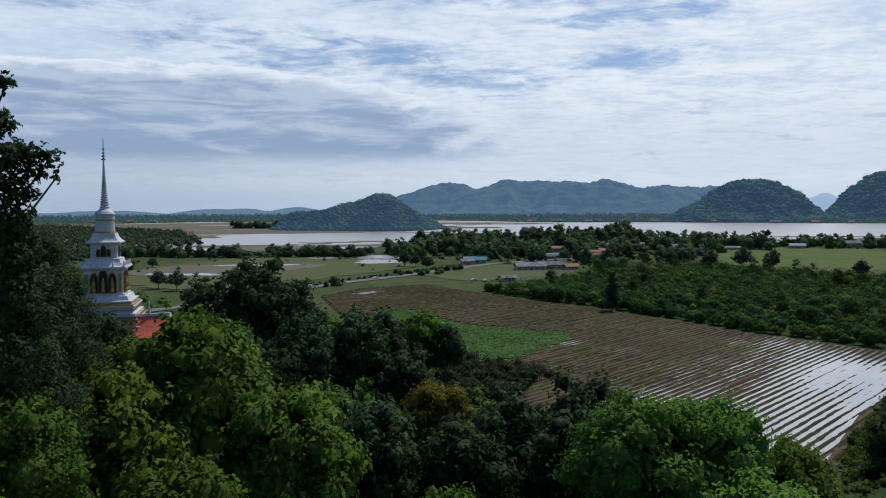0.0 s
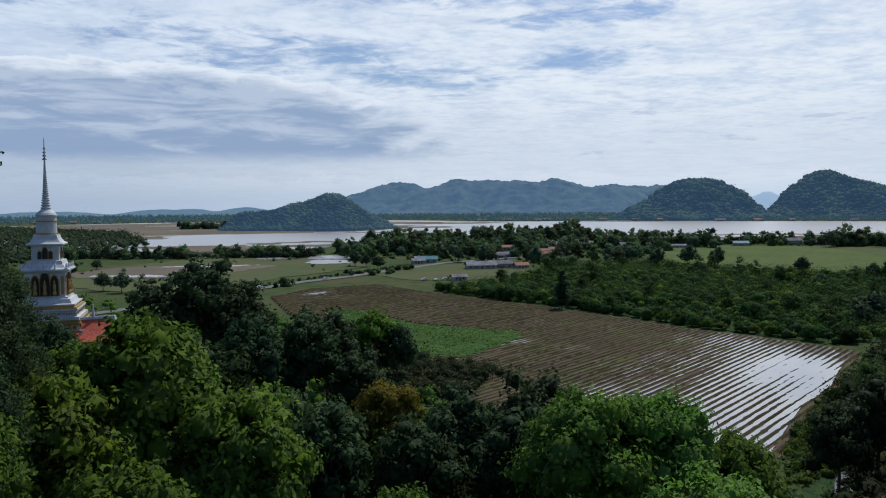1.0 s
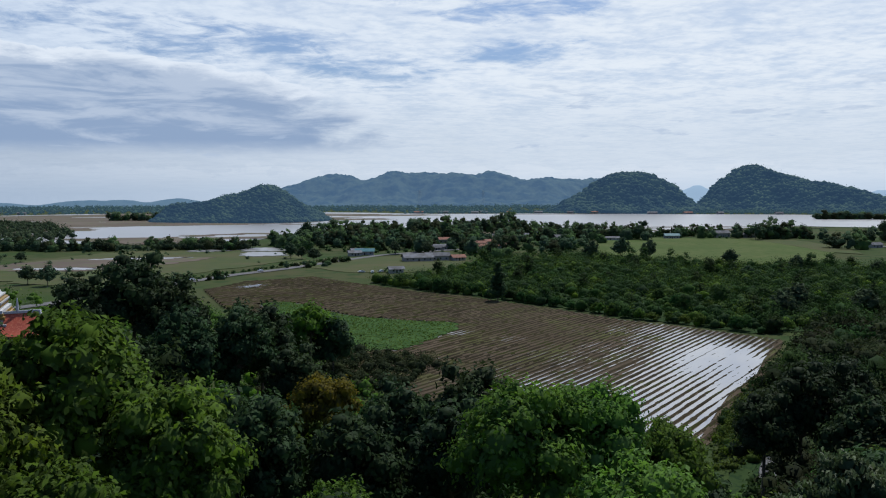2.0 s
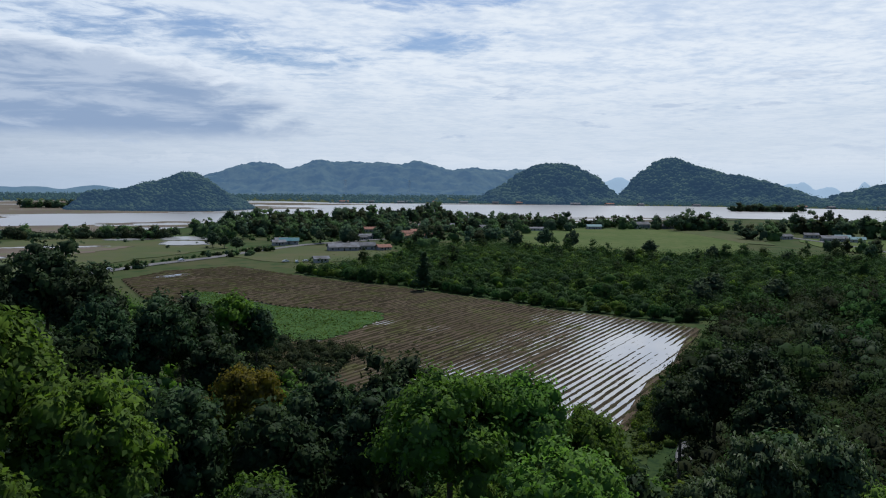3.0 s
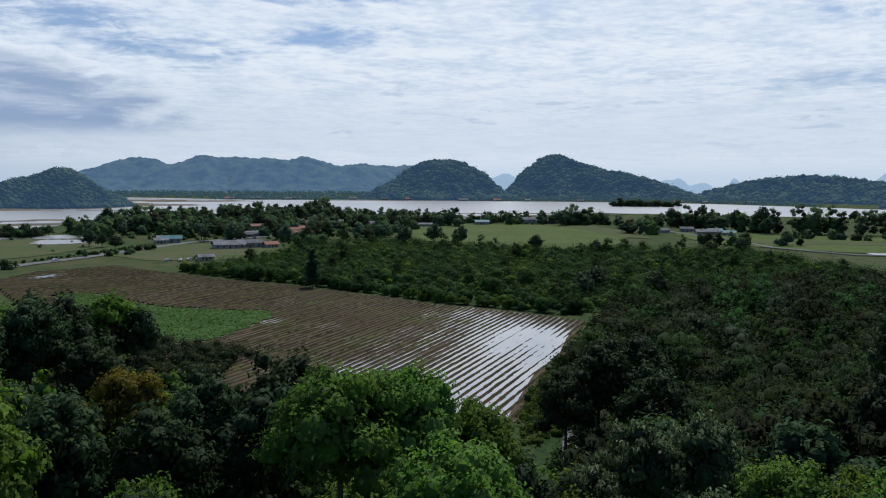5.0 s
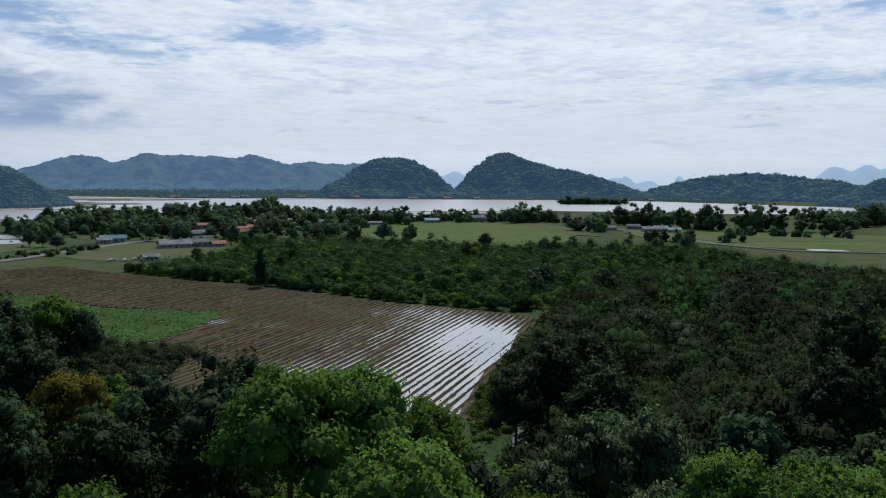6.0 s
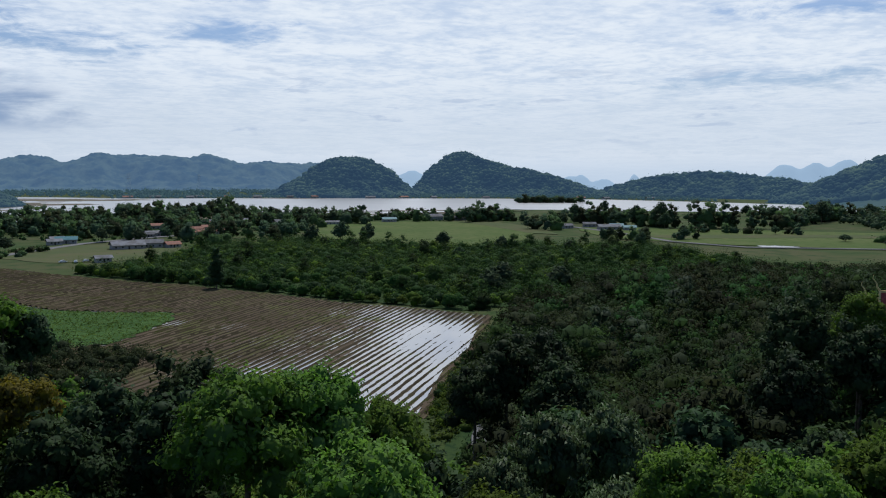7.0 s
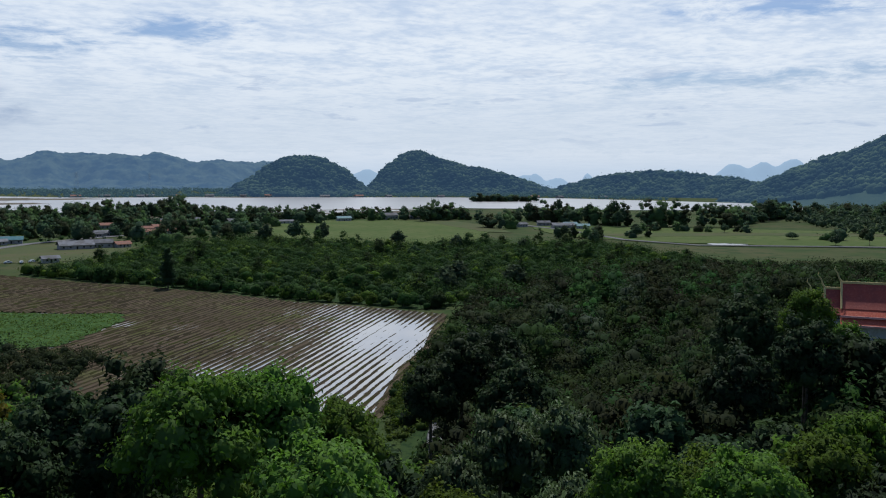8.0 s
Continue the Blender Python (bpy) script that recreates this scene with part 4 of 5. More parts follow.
for x, y in scatter(75, lambda x, y: within(x, y, SCRUB), 13.0, 20, 420, 285, 680, 35):
    tall.append((x, y, RND2.uniform(5.5, 11.0) + (3.0 if y > 470 or x > 250 else 0.0), RND2.uniform(3.0, 5.5)))
grove("scrub_trees", tall, (M_LEAF_SCRUB, M_LEAF_DARK), "scattered taller trees rising out of the scrub", 50, 0.65, 650, 13)
EDGE = [(24, 484), (50, 438), (72, 414), (84, 390), (103, 358), (118, 327), (135, 308), (150, 286)]
for a, b in zip(EDGE, EDGE[1:]):
    n = int(math.hypot(b[0] - a[0], b[1] - a[1]) / 6)
    for i in range(n):
        f = (i + RND2.uniform(0, 0.8)) / n
        plant(RND2.choice(("scrub", "scrub", "scrub_b")), a[0] + (b[0] - a[0]) * f + 3, a[1] + (b[1] - a[1]) * f + 3, RND2.uniform(3.6, 6.0), RND2.uniform(2.6, 4.0), group="bushes along the field edge")
plant("slim", 77.5, 392.5, 19.0, 4.4)
for x, y, top, wide in ((201, 644, 15, 8), (226, 648, 17, 9), (242, 629, 16, 8), (270, 553, 13, 7), (300, 520, 11, 6), (441, 583, 11, 5), (408, 504, 11, 5), (190, 330, 14, 8), (178, 318, 12, 7), (215, 320, 12, 7), (205, 560, 9, 5), (330, 480, 10, 6), (240, 470, 9, 6)):
    plant("far_a", x, y, top, wide)


for x0, y0, x1, y1, n in ((-350, 842, -168, 812, 90), (-168, 822, -74, 812, 46), (-118, 470, -30, 606, 60), (-30, 606, 20, 690, 40)):
    low_hedge = y0 < 700
    rows = []
    for i in range(n):
        f = (i + RND2.random()) / n
        r = RND2.uniform(0.6, 1.5) if low_hedge else RND2.uniform(2.4, 5.2)
        rows.append((x0 + (x1 - x0) * f + RND2.uniform(-2, 2) - (6 if low_hedge else 0), y0 + (y1 - y0) * f + RND2.uniform(-3, 3), r * 0.7, r))
    growth("hedge", rows, M_LEAF_SCRUB if low_hedge else M_LEAF_FAR, "low roadside weeds and bushes" if low_hedge else "dense dark hedge of trees across the plain", 60, 0.6 if low_hedge else 1.0, 700 + n, "hedge")


def village_ground(x, y):
    return (within(x, y, [(-60, 860), (-30, 790), (40, 740), (110, 640), (200, 690), (225, 740), (300, 905), (360, 955), (470, 905), (520, 880), (560, 920), (430, 1060), (310, 1200), (180, 1400), (90, 1250), (-40, 950)]))


HOUSES = [  # x, y, width, depth, wall height, heading, roof, label
    (66, 650, 22, 12, 3.0, 6, "tin", "long open farm shed with grey sheet roof"), (82, 656, 18, 10, 3.6, -4, "tin", "farm shed with dull grey sheet roof"), (97, 650, 10, 8, 2.6, 14, "rust", "low shed with dull brown sheet roof"), (29, 724, 15, 9, 3.2, -5, "teal", "small house with faded teal sheet roof"), (20, 712, 10, 7, 2.8, 10, "tin", "small grey-roofed shed among trees"),
    (42, 552, 9, 6, 2.6, 10, "tin", "small open shelter with grey roof by the road"), (177, 925, 11, 9, 3.4, 20, "rust", "village house with rusty red roof"), (208, 935, 12, 9, 3.6, -10, "tin", "village house with grey roof"), (251, 914, 16, 11, 4.0, 12, "tin", "larger village house with pale grey roof"),
    (146, 833, 13, 8, 3.2, 0, "rust", "low village house with red-brown roof"), (160, 860, 10, 8, 3.2, 30, "rust", "village house with worn reddish roof"), (303, 970, 11, 8, 3.2, -15, "tin", "white-walled village house with grey roof"), (386, 935, 16, 9, 3.6, -8, "teal", "village house with pale blue-green roof"),
    (456, 958, 18, 12, 4.8, 4, "tin", "white two-storey house by the lake"), (482, 946, 20, 9, 3.2, 0, "tin", "long low white building by the lake"), (513, 931, 14, 9, 3.2, 8, "rust", "small brick-coloured house by the lake"), (527, 700, 22, 10, 3.4, -20, "tin", "pale roofed farm house among trees"),
    (548, 715, 13, 9, 3.2, -30, "teal", "house with blue-grey roof among trees"), (505, 742, 12, 8, 3.0, 10, "tin", "small pale house among trees"), (100, 780, 12, 8, 3.2, 15, "tin", "village house with grey sheet roof"), (225, 985, 12, 8, 3.4, -20, "tin", "village house half hidden by trees"), (120, 900, 12, 9, 3.4, 5, "rust", "village house with faded red roof"),
    (139, 784, 12, 8, 3, 12, "rust", "village house with weathered red-brown roof"),
    (160, 790, 9, 7, 3, -14, "rust", "small house with brick-red roof"),
    (185, 967, 14, 9, 3.4, 6, "tin", "village house with light grey roof"),
    (206, 940, 10, 8, 3.2, -25, "tin", "small house with dull grey roof among trees"),
    (154, 1036, 12, 8, 3.2, 20, "rust", "house with dark brown roof among trees"),
    (305, 910, 20, 6, 2.8, -6, "tin", "long low white building beside the green field"),
    (248, 1032, 11, 8, 3.3, 15, "teal", "house with faded green-blue roof"),
    (96, 772, 9, 7, 2.8, -10, "tin", "small shed with grey sheet roof"),
    (23, 742, 10, 7, 2.8, 8, "tin", "grey-roofed shed at the village edge"),
    (484, 949, 14, 9, 3.4, -12, "tin", "pale house with grey roof by the lake"),
    (542, 754, 13, 8, 3.2, -24, "tin", "white house with pale roof beside the farm road"),
    (541, 685, 12, 8, 3.2, -30, "teal", "blue-roofed house beside the farm road"),
]
away = [(h[0], h[1]) for h in HOUSES]


def village_free(x, y):
    return village_ground(x, y) and all(abs(x - a) > 9 or not -26 < y - b < 9 for a, b in away)


spots = scatter(330, village_free, 9.0, -60, 560, 640, 1400, 33)
for x, y in spots[:36]:
    plant(RND2.choice(("far_a", "far_a", "far_b")), x, y, RND2.uniform(10.0, 17.0), RND2.uniform(4.5, 7.5), group="trees in the village")
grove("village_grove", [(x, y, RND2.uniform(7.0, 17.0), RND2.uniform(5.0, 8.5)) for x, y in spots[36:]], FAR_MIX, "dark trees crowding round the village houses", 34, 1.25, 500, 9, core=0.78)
low = [(x, y, 1.0 + 0.0 * x, RND2.uniform(1.6, 3.4)) for x, y in scatter(700, village_free, 6.0, -60, 560, 640, 1400, 34)]
growth("village_bushes", low, M_LEAF_SCRUB, "low bushes and gardens between the village houses", 16, 1.5, 4, "bushes")

ROWS_OF_TREES = [  # along lines: start, end, count, height, radius
    ((464, 895), (545, 925), 9, 17, 8), ((578, 830), (615, 700), 12, 19, 8), ((613, 700), (660, 660), 7, 22, 8), ((660, 660), (700, 640), 3, 17, 8), ((700, 640), (834, 719), 9, 15, 8), ((834, 719), (936, 756), 8, 19, 9), ((560, 850), (700, 900), 10, 13, 8), ((430, 590), (520, 560), 5, 8, 5), ((-30, 1000), (36, 1040), 7, 17, 8), ((5, 845), (60, 970), 8, 16, 8), ((94, 1020), (155, 1005), 8, 19, 9), ((203, 1142), (290, 1300), 8, 18, 9), ((283, 965), (354, 905), 9, 14, 7),
    ((-178, 846), (-72, 815), 15, 9.5, 6.0), ((-340, 838), (-190, 816), 17, 8.5, 6.5), ((-54, 885), (5, 900), 9, 12, 6.5), ((455, 735), (475, 720), 2, 14, 9), ((330, 1010), (470, 975), 11, 9, 5.5), ((470, 960), (545, 900), 7, 11, 6), ((230, 1010), (330, 1010), 9, 11, 6.5),
    ((600, 470), (660, 440), 2, 9, 6), ((560, 640), (640, 560), 5, 8, 5), ((-445, 1815), (-330, 1800), 9, 12, 9), ((960, 1610), (1100, 1560), 9, 13, 11), ((850, 800), (1050, 640), 14, 13, 8), ((900, 900), (1150, 700), 14, 14, 9), ((-120, 470), (-60, 545), 10, 3.5, 2.6), ((-30, 590), (20, 660), 8, 3.5, 2.8),
]
row_trees = []
for (x0, y0), (x1, y1), n, h, w in ROWS_OF_TREES:
    for i in range(int(n * 2.2)):
        f = (i + RND2.uniform(0.1, 0.9)) / (n * 2.2)
        spot = x0 + (x1 - x0) * f + RND2.uniform(-5, 5), y0 + (y1 - y0) * f + RND2.uniform(-14, 14)
        size = h * RND2.uniform(0.7, 1.5), w * RND2.uniform(0.8, 1.35)
        if i % 8 == 0:
            plant("far_a" if h > 5 else "scrub", *spot, *size, group="trees in rows on the plain")
        else:
            row_trees.append((*spot, *size))
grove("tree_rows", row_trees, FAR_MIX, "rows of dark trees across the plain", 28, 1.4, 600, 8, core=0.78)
for x, y, h, w in ((392, 483, 14, 5.5), (573, 421, 9, 6), (596, 409, 11, 4.5), (-31, 689, 13, 7), (-22, 684, 10, 5), (-12, 653, 11, 7), (-170, 511, 11, 6.5), (-156, 500, 12, 6.5), (-225, 611, 12, 7), (-231, 681, 8, 5), (62, 194, 6, 3.6), (590, 690, 17, 9), (640, 690, 15, 8), (-150, 540, 5, 4)):
    plant("far_a", x, y, h, w, group="single trees on the plain")


def woods(name, poly, n, gap, r0, r1, seed, label, mat=None, leaves=9, size=4.0):
    xs, ys = [p[0] for p in poly], [p[1] for p in poly]
    rnd = random.Random(seed)
    pts = scatter(n, lambda x, y: (within(x, y, poly)), gap, min(xs), max(xs), min(ys), max(ys), seed)
    return growth(name, [(x, y, rnd.uniform(0.2, 0.6) * r1, rnd.uniform(r0, r1)) for x, y in pts], mat or M_LEAF_FAR, label, leaves, size, seed)


woods("left_woods", [(-700, 1150), (-440, 1000), (-300, 985), (-310, 1120), (-480, 1560), (-900, 2000), (-1100, 1500)], 1700, 8, 4, 8, 41, "dark woods beyond the wet fields", size=2.6, leaves=12)
woods("crop_rows", CROP, 2200, 1.1, 0.5, 1.0, 40, "leafy young crop plants in the green patch", M_LEAF_MID, 12, 0.5)
woods("plain_bushes", [(-330, 560), (-150, 470), (-70, 560), (-20, 690), (-40, 800), (-330, 830)], 80, 9, 0.8, 2.4, 49, "scattered bushes on the wet meadow", size=1.0, leaves=40)
woods("left_hedges", [(-420, 700), (-330, 720), (-290, 860), (-310, 985), (-520, 985), (-560, 800)], 420, 8, 3.5, 6.5, 48, "dark thickets on the plain beyond the stupa", size=1.8, leaves=22)
woods("left_bushes", [(-330, 700), (-240, 640), (-260, 560), (-180, 480), (-130, 430), (-100, 300), (-130, 180), (-260, 200), (-420, 500)], 700, 6, 2, 4.5, 42, "bushes and low trees at the hill foot", M_LEAF_MID, 22, 1.1)
woods("hill_foot_bushes", [(-90, 480), (-60, 400), (-25, 300), (5, 222), (30, 176), (60, 150), (40, 130), (-20, 130), (-90, 200), (-120, 350)], 900, 4.0, 1.8, 3.8, 43, "tangled bushes at the foot of the hill", M_LEAF_MID, 30, 0.8)
woods("lane_bushes", [(73, 153), (86, 178), (104, 203), (138, 248), (158, 272), (164, 268), (128, 212), (100, 172), (88, 158)], 420, 2.2, 0.6, 2.3, 44, "light green bushes and weeds along the lane", M_LEAF_SCRUB, 40, 0.5)
woods("lane_end_bushes", [(68, 142), (74, 158), (88, 180), (100, 196), (108, 190), (94, 166), (86, 150), (80, 150), (76, 146)], 330, 1.7, 0.7, 2.2, 39, "fresh green bushes where the lane ends", M_LEAF_MID, 60, 0.4)
woods("field_corner_bushes", [(-22, 300), (-2, 266), (22, 264), (32, 248), (16, 212), (-18, 214), (-26, 250)], 300, 3.2, 1.8, 4.0, 38, "dusky bushes at the near corner of the field", M_LEAF_DUSK, 110, 0.55)
woods("right_woods", [(690, 480), (860, 700), (1180, 880), (1420, 1060), (1700, 900), (1500, 500), (900, 380)], 1100, 13, 5, 9, 45, "belt of dark trees below the mountain flank", size=3.2, leaves=14)
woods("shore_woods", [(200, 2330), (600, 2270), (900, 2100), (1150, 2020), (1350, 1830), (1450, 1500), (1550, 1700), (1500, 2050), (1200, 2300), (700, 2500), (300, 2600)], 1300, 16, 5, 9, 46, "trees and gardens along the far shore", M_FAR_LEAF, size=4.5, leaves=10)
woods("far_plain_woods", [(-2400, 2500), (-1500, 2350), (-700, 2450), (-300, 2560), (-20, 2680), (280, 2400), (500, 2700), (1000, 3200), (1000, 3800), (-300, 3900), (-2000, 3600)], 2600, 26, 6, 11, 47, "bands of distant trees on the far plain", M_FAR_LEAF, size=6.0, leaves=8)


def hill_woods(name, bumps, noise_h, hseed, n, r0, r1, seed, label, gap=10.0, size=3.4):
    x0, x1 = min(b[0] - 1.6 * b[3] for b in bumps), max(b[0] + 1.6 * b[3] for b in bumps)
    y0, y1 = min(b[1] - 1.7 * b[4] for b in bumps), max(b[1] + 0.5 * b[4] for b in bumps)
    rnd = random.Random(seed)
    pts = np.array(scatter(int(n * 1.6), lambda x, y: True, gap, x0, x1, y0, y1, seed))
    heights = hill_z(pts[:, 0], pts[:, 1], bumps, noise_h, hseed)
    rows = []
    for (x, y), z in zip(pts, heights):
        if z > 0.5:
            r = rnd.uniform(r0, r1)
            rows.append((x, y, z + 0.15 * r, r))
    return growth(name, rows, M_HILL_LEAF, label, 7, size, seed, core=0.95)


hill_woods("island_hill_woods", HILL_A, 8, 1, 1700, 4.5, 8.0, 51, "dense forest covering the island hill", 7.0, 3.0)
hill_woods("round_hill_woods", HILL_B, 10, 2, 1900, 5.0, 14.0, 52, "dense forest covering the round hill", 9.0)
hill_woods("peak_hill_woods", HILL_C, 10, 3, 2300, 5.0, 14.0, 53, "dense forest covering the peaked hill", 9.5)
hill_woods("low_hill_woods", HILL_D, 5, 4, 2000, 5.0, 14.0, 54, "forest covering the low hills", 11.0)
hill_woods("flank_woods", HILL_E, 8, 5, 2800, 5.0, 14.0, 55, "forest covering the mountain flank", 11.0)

# ---------------------------------------------------------------- wet flats, ponds and roads
def build_flats():
    """Nearly level mud round the lake's shallow arm: where it dips, the lake stands over it in long sheets."""
    xs, ys = np.arange(-1050, 420, 9.0), np.concatenate([np.arange(905, 1500, 6.0), np.arange(1500, 2560, 10.0)])
    X, Y = np.meshgrid(xs, ys, indexing="ij")
    open_water = np.exp(-(((X + 40) / 330) ** 2 + ((Y - 1330) / 190) ** 2)) + 0.8 * np.exp(-(((X - 330) / 260) ** 2 + ((Y - 1750) / 420) ** 2)) + 0.5 * np.exp(-(((X + 360) / 240) ** 2 + ((Y - 1180) / 90) ** 2))
    Z = 0.56 - 0.42 * open_water + 0.20 * fbm(X / 95, Y / 62, 71, 4) + 0.05 * fbm(X / 16, Y / 14, 72, 3) + 0.32 * np.exp(-(((Y - 985 - 0.12 * X) / 70) ** 2)) + 0.12 * smooth01((-X - 260) / 160)
    lost = (np.hypot((X + 280) / 760, (Y - 1700) / 830) > 1 + 0.08 * fbm(X / 80, Y / 80, 73, 3)) & (Y > 1150)
    keep = ~(lost | (X > 180 + 0.25 * (Y - 900)) | ((X > -120) & (Y < 1010)) | (X < -560 - 0.9 * (Y - 1300)) & (Y < 1300) | (X < -330) & (Y < 985))
    nv = X.shape[1]
    i, j = np.meshgrid(np.arange(X.shape[0] - 1), np.arange(nv - 1), indexing="ij")
    ok = keep[:-1, :-1] & keep[1:, 1:]
    a = (i * nv + j)[ok]
    quads = np.stack([a, a + nv, a + nv + 1, a + 1], -1)
    used, inv = np.unique(quads, return_inverse=True)
    V = np.stack([X.ravel(), Y.ravel(), Z.ravel()], 1)[used]
    tagged(new("mud_flat", mesh_from("mud_flat", V, [inv.reshape(-1, 4)], M_FLATS, True)), "brown mud flats with thin sheets of lake water", "mud", kind="structure")


build_flats()
patch("mud_strip", [(-240, 640), (-215, 700), (-150, 722), (-95, 712), (-112, 650), (-160, 596), (-205, 590)], 0.46, M_FLATS, "wet brown mud beside the meadow", "mud", 4, 16)
patch("wet_meadow", [(-235, 640), (-230, 700), (-180, 800), (-60, 800), (-30, 740), (-20, 690), (-70, 600), (-100, 540), (-150, 505), (-200, 540)], 0.3, M_STRAW, "wet brown-green meadow with standing water", "field", 4, 12)
for nm, poly in (("pond", [(-84, 826), (-50, 832), (-25, 808), (-40, 786), (-76, 784)]), ("pond", [(-74, 768), (-40, 764), (-37, 722), (-70, 720)]), ("pond", [(-130, 800), (-100, 806), (-86, 792), (-118, 784)]), ("pond", [(-215, 612), (-205, 622), (-160, 618), (-165, 604)]), ("pond", [(-190, 700), (-150, 716), (-110, 712), (-140, 698)]), ("pond", [(492, 470), (508, 478), (522, 462), (508, 455)])):
    patch(nm, poly, 0.6, M_WATER, "shallow sheet of pale water on the flats", "pond", 4, 13)
for k, (cx, cy, lx, ly) in enumerate(((470, 1130, 120, 14), (560, 1160, 150, 12), (620, 1240, 120, 12), (520, 1260, 110, 14), (420, 1210, 70, 10), (680, 1190, 60, 10), (640, 2170, 220, 30))):
    patch("mud_bar", [(cx - lx, cy), (cx - lx * 0.3, cy + ly), (cx + lx * 0.5, cy + ly * 0.8), (cx + lx, cy - ly * 0.1), (cx + lx * 0.2, cy - ly), (cx - lx * 0.6, cy - ly * 0.7)], 0.55, M_FLATS, "low mud bar showing above the lake", "mud bar", 5, 60 + k)
patch("stubble_belt", [(500, 610), (640, 560), (760, 470), (740, 440), (620, 520), (500, 570)], 0.62, M_STRAW, "strip of brown stubble across the meadow", "field", 2, 15)
patch("village_lawn", [(10, 560), (60, 560), (110, 640), (60, 700), (0, 690), (-30, 640)], 0.25, M_STRAW, "rough grass around the sheds by the road", "grass", 2, 14)


def ribbon(name, pts, width, z, mat, label):
    bm = bmesh.new()
    rows = []
    for i, p in enumerate(pts):
        a, b = np.array(pts[max(i - 1, 0)], float), np.array(pts[min(i + 1, len(pts) - 1)], float)
        d = (b - a) / np.linalg.norm(b - a)
        s = np.array((d[1], -d[0])) * width / 2
        g = float(ground_z(p[0], p[1])) + z
        rows.append([bm.verts.new((p[0] + k * s[0], p[1] + k * s[1], g + h)) for k, h in ((-1.15, -0.35), (-1, 0), (1, 0), (1.15, -0.35))])
    for a, b in zip(rows, rows[1:]):
        for k in range(3):
            bm.faces.new((a[k], a[k + 1], b[k + 1], b[k]))
    bmesh.ops.recalc_face_normals(bm, faces=bm.faces)
    me = bpy.data.meshes.new(name)
    bm.to_mesh(me)
    bm.free()
    me.materials.append(mat)
    return tagged(new(name, me), label, "road", kind="structure")


ribbon("road_valley", [(-140, 400), (-114, 440), (-86, 502), (-59, 552), (-32, 588), (6, 655), (40, 711), (87, 755), (150, 800)], 6.5, 0.7, M_ROAD, "narrow pale asphalt road across the plain")
ribbon("road_meadow", [(531, 817), (503, 656), (470, 540), (480, 470), (587, 392), (720, 330)], 5.0, 0.9, M_ROAD, "pale farm road beside the meadow")
ribbon("lane", [(58, 108), (66, 121), (72, 132), (78, 143), (82, 149)], 2.8, 0.8, M_ROAD, "pale concrete lane down the hill")

# ---------------------------------------------------------------- houses
ROOFS = {"tin": M_TIN, "teal": M_TEAL, "rust": M_RUST}


def house(x, y, w, d, h, yaw, roof, label):
    root = tagged(empty("house", pose(x, y, 0.2, 0, 0, yaw)), label, "house", "houses of the village")
    part("wall", box(bmesh.new(), -w / 2, -d / 2, -0.3, w / 2, d / 2, h), M_WALL, root)
    e, r = 0.9, h + d * (0.12 if w > 30 else 0.22)
    bm = prism(bmesh.new(), [(-d / 2 - e, h - 0.35), (0, r), (d / 2 + e, h - 0.35), (d / 2 + e, h - 0.15), (0, r + 0.22), (-d / 2 - e, h - 0.15)], -w / 2 - e, w / 2 + e)
    bmesh.ops.rotate(bm, verts=bm.verts, matrix=Matrix.Rotation(radians(90), 3, "Z"))
    part("roof", bm, ROOFS[roof], root)
    part("door", box(bmesh.new(), -0.5, -d / 2 - 0.06, 0, 0.5, -d / 2 + 0.05, 2.05), M_DARK, root)
    n = max(2, int(w / 4))
    for i in range(n):
        cx = -w / 2 + (i + 0.5) * w / n
        if abs(cx) > 1.2:
            win = part("window", box(bmesh.new(), cx - 0.6, -d / 2 - 0.05, 1.0, cx + 0.6, -d / 2 + 0.04, 2.1), M_GLASS, root)
            part("sill", box(bmesh.new(), cx - 0.7, -d / 2 - 0.12, 0.9, cx + 0.7, -d / 2 + 0.03, 0.99), M_CONCRETE, win)


for h in HOUSES:
    house(*h)
for i, (x, y) in enumerate(((640, 2235), (700, 2215), (560, 2270), (820, 2110), (905, 2085), (980, 2060), (1100, 1990), (1290, 1830), (1340, 1790), (1450, 1750), (480, 2300), (390, 2290), (420, 2330), (240, 2330), (310, 2340), (-990, 2440), (-900, 2470), (-830, 2460), (-1250, 2350))):
    house(x, y + 4, 16 + 3 * (i % 5), 10, 4.5, (i * 37) % 50 - 25, ("tin", "rust", "tin")[i % 3], ("pale farm building on the far shore", "reddish-roofed house on the far shore", "white low house on the far shore")[i % 3])


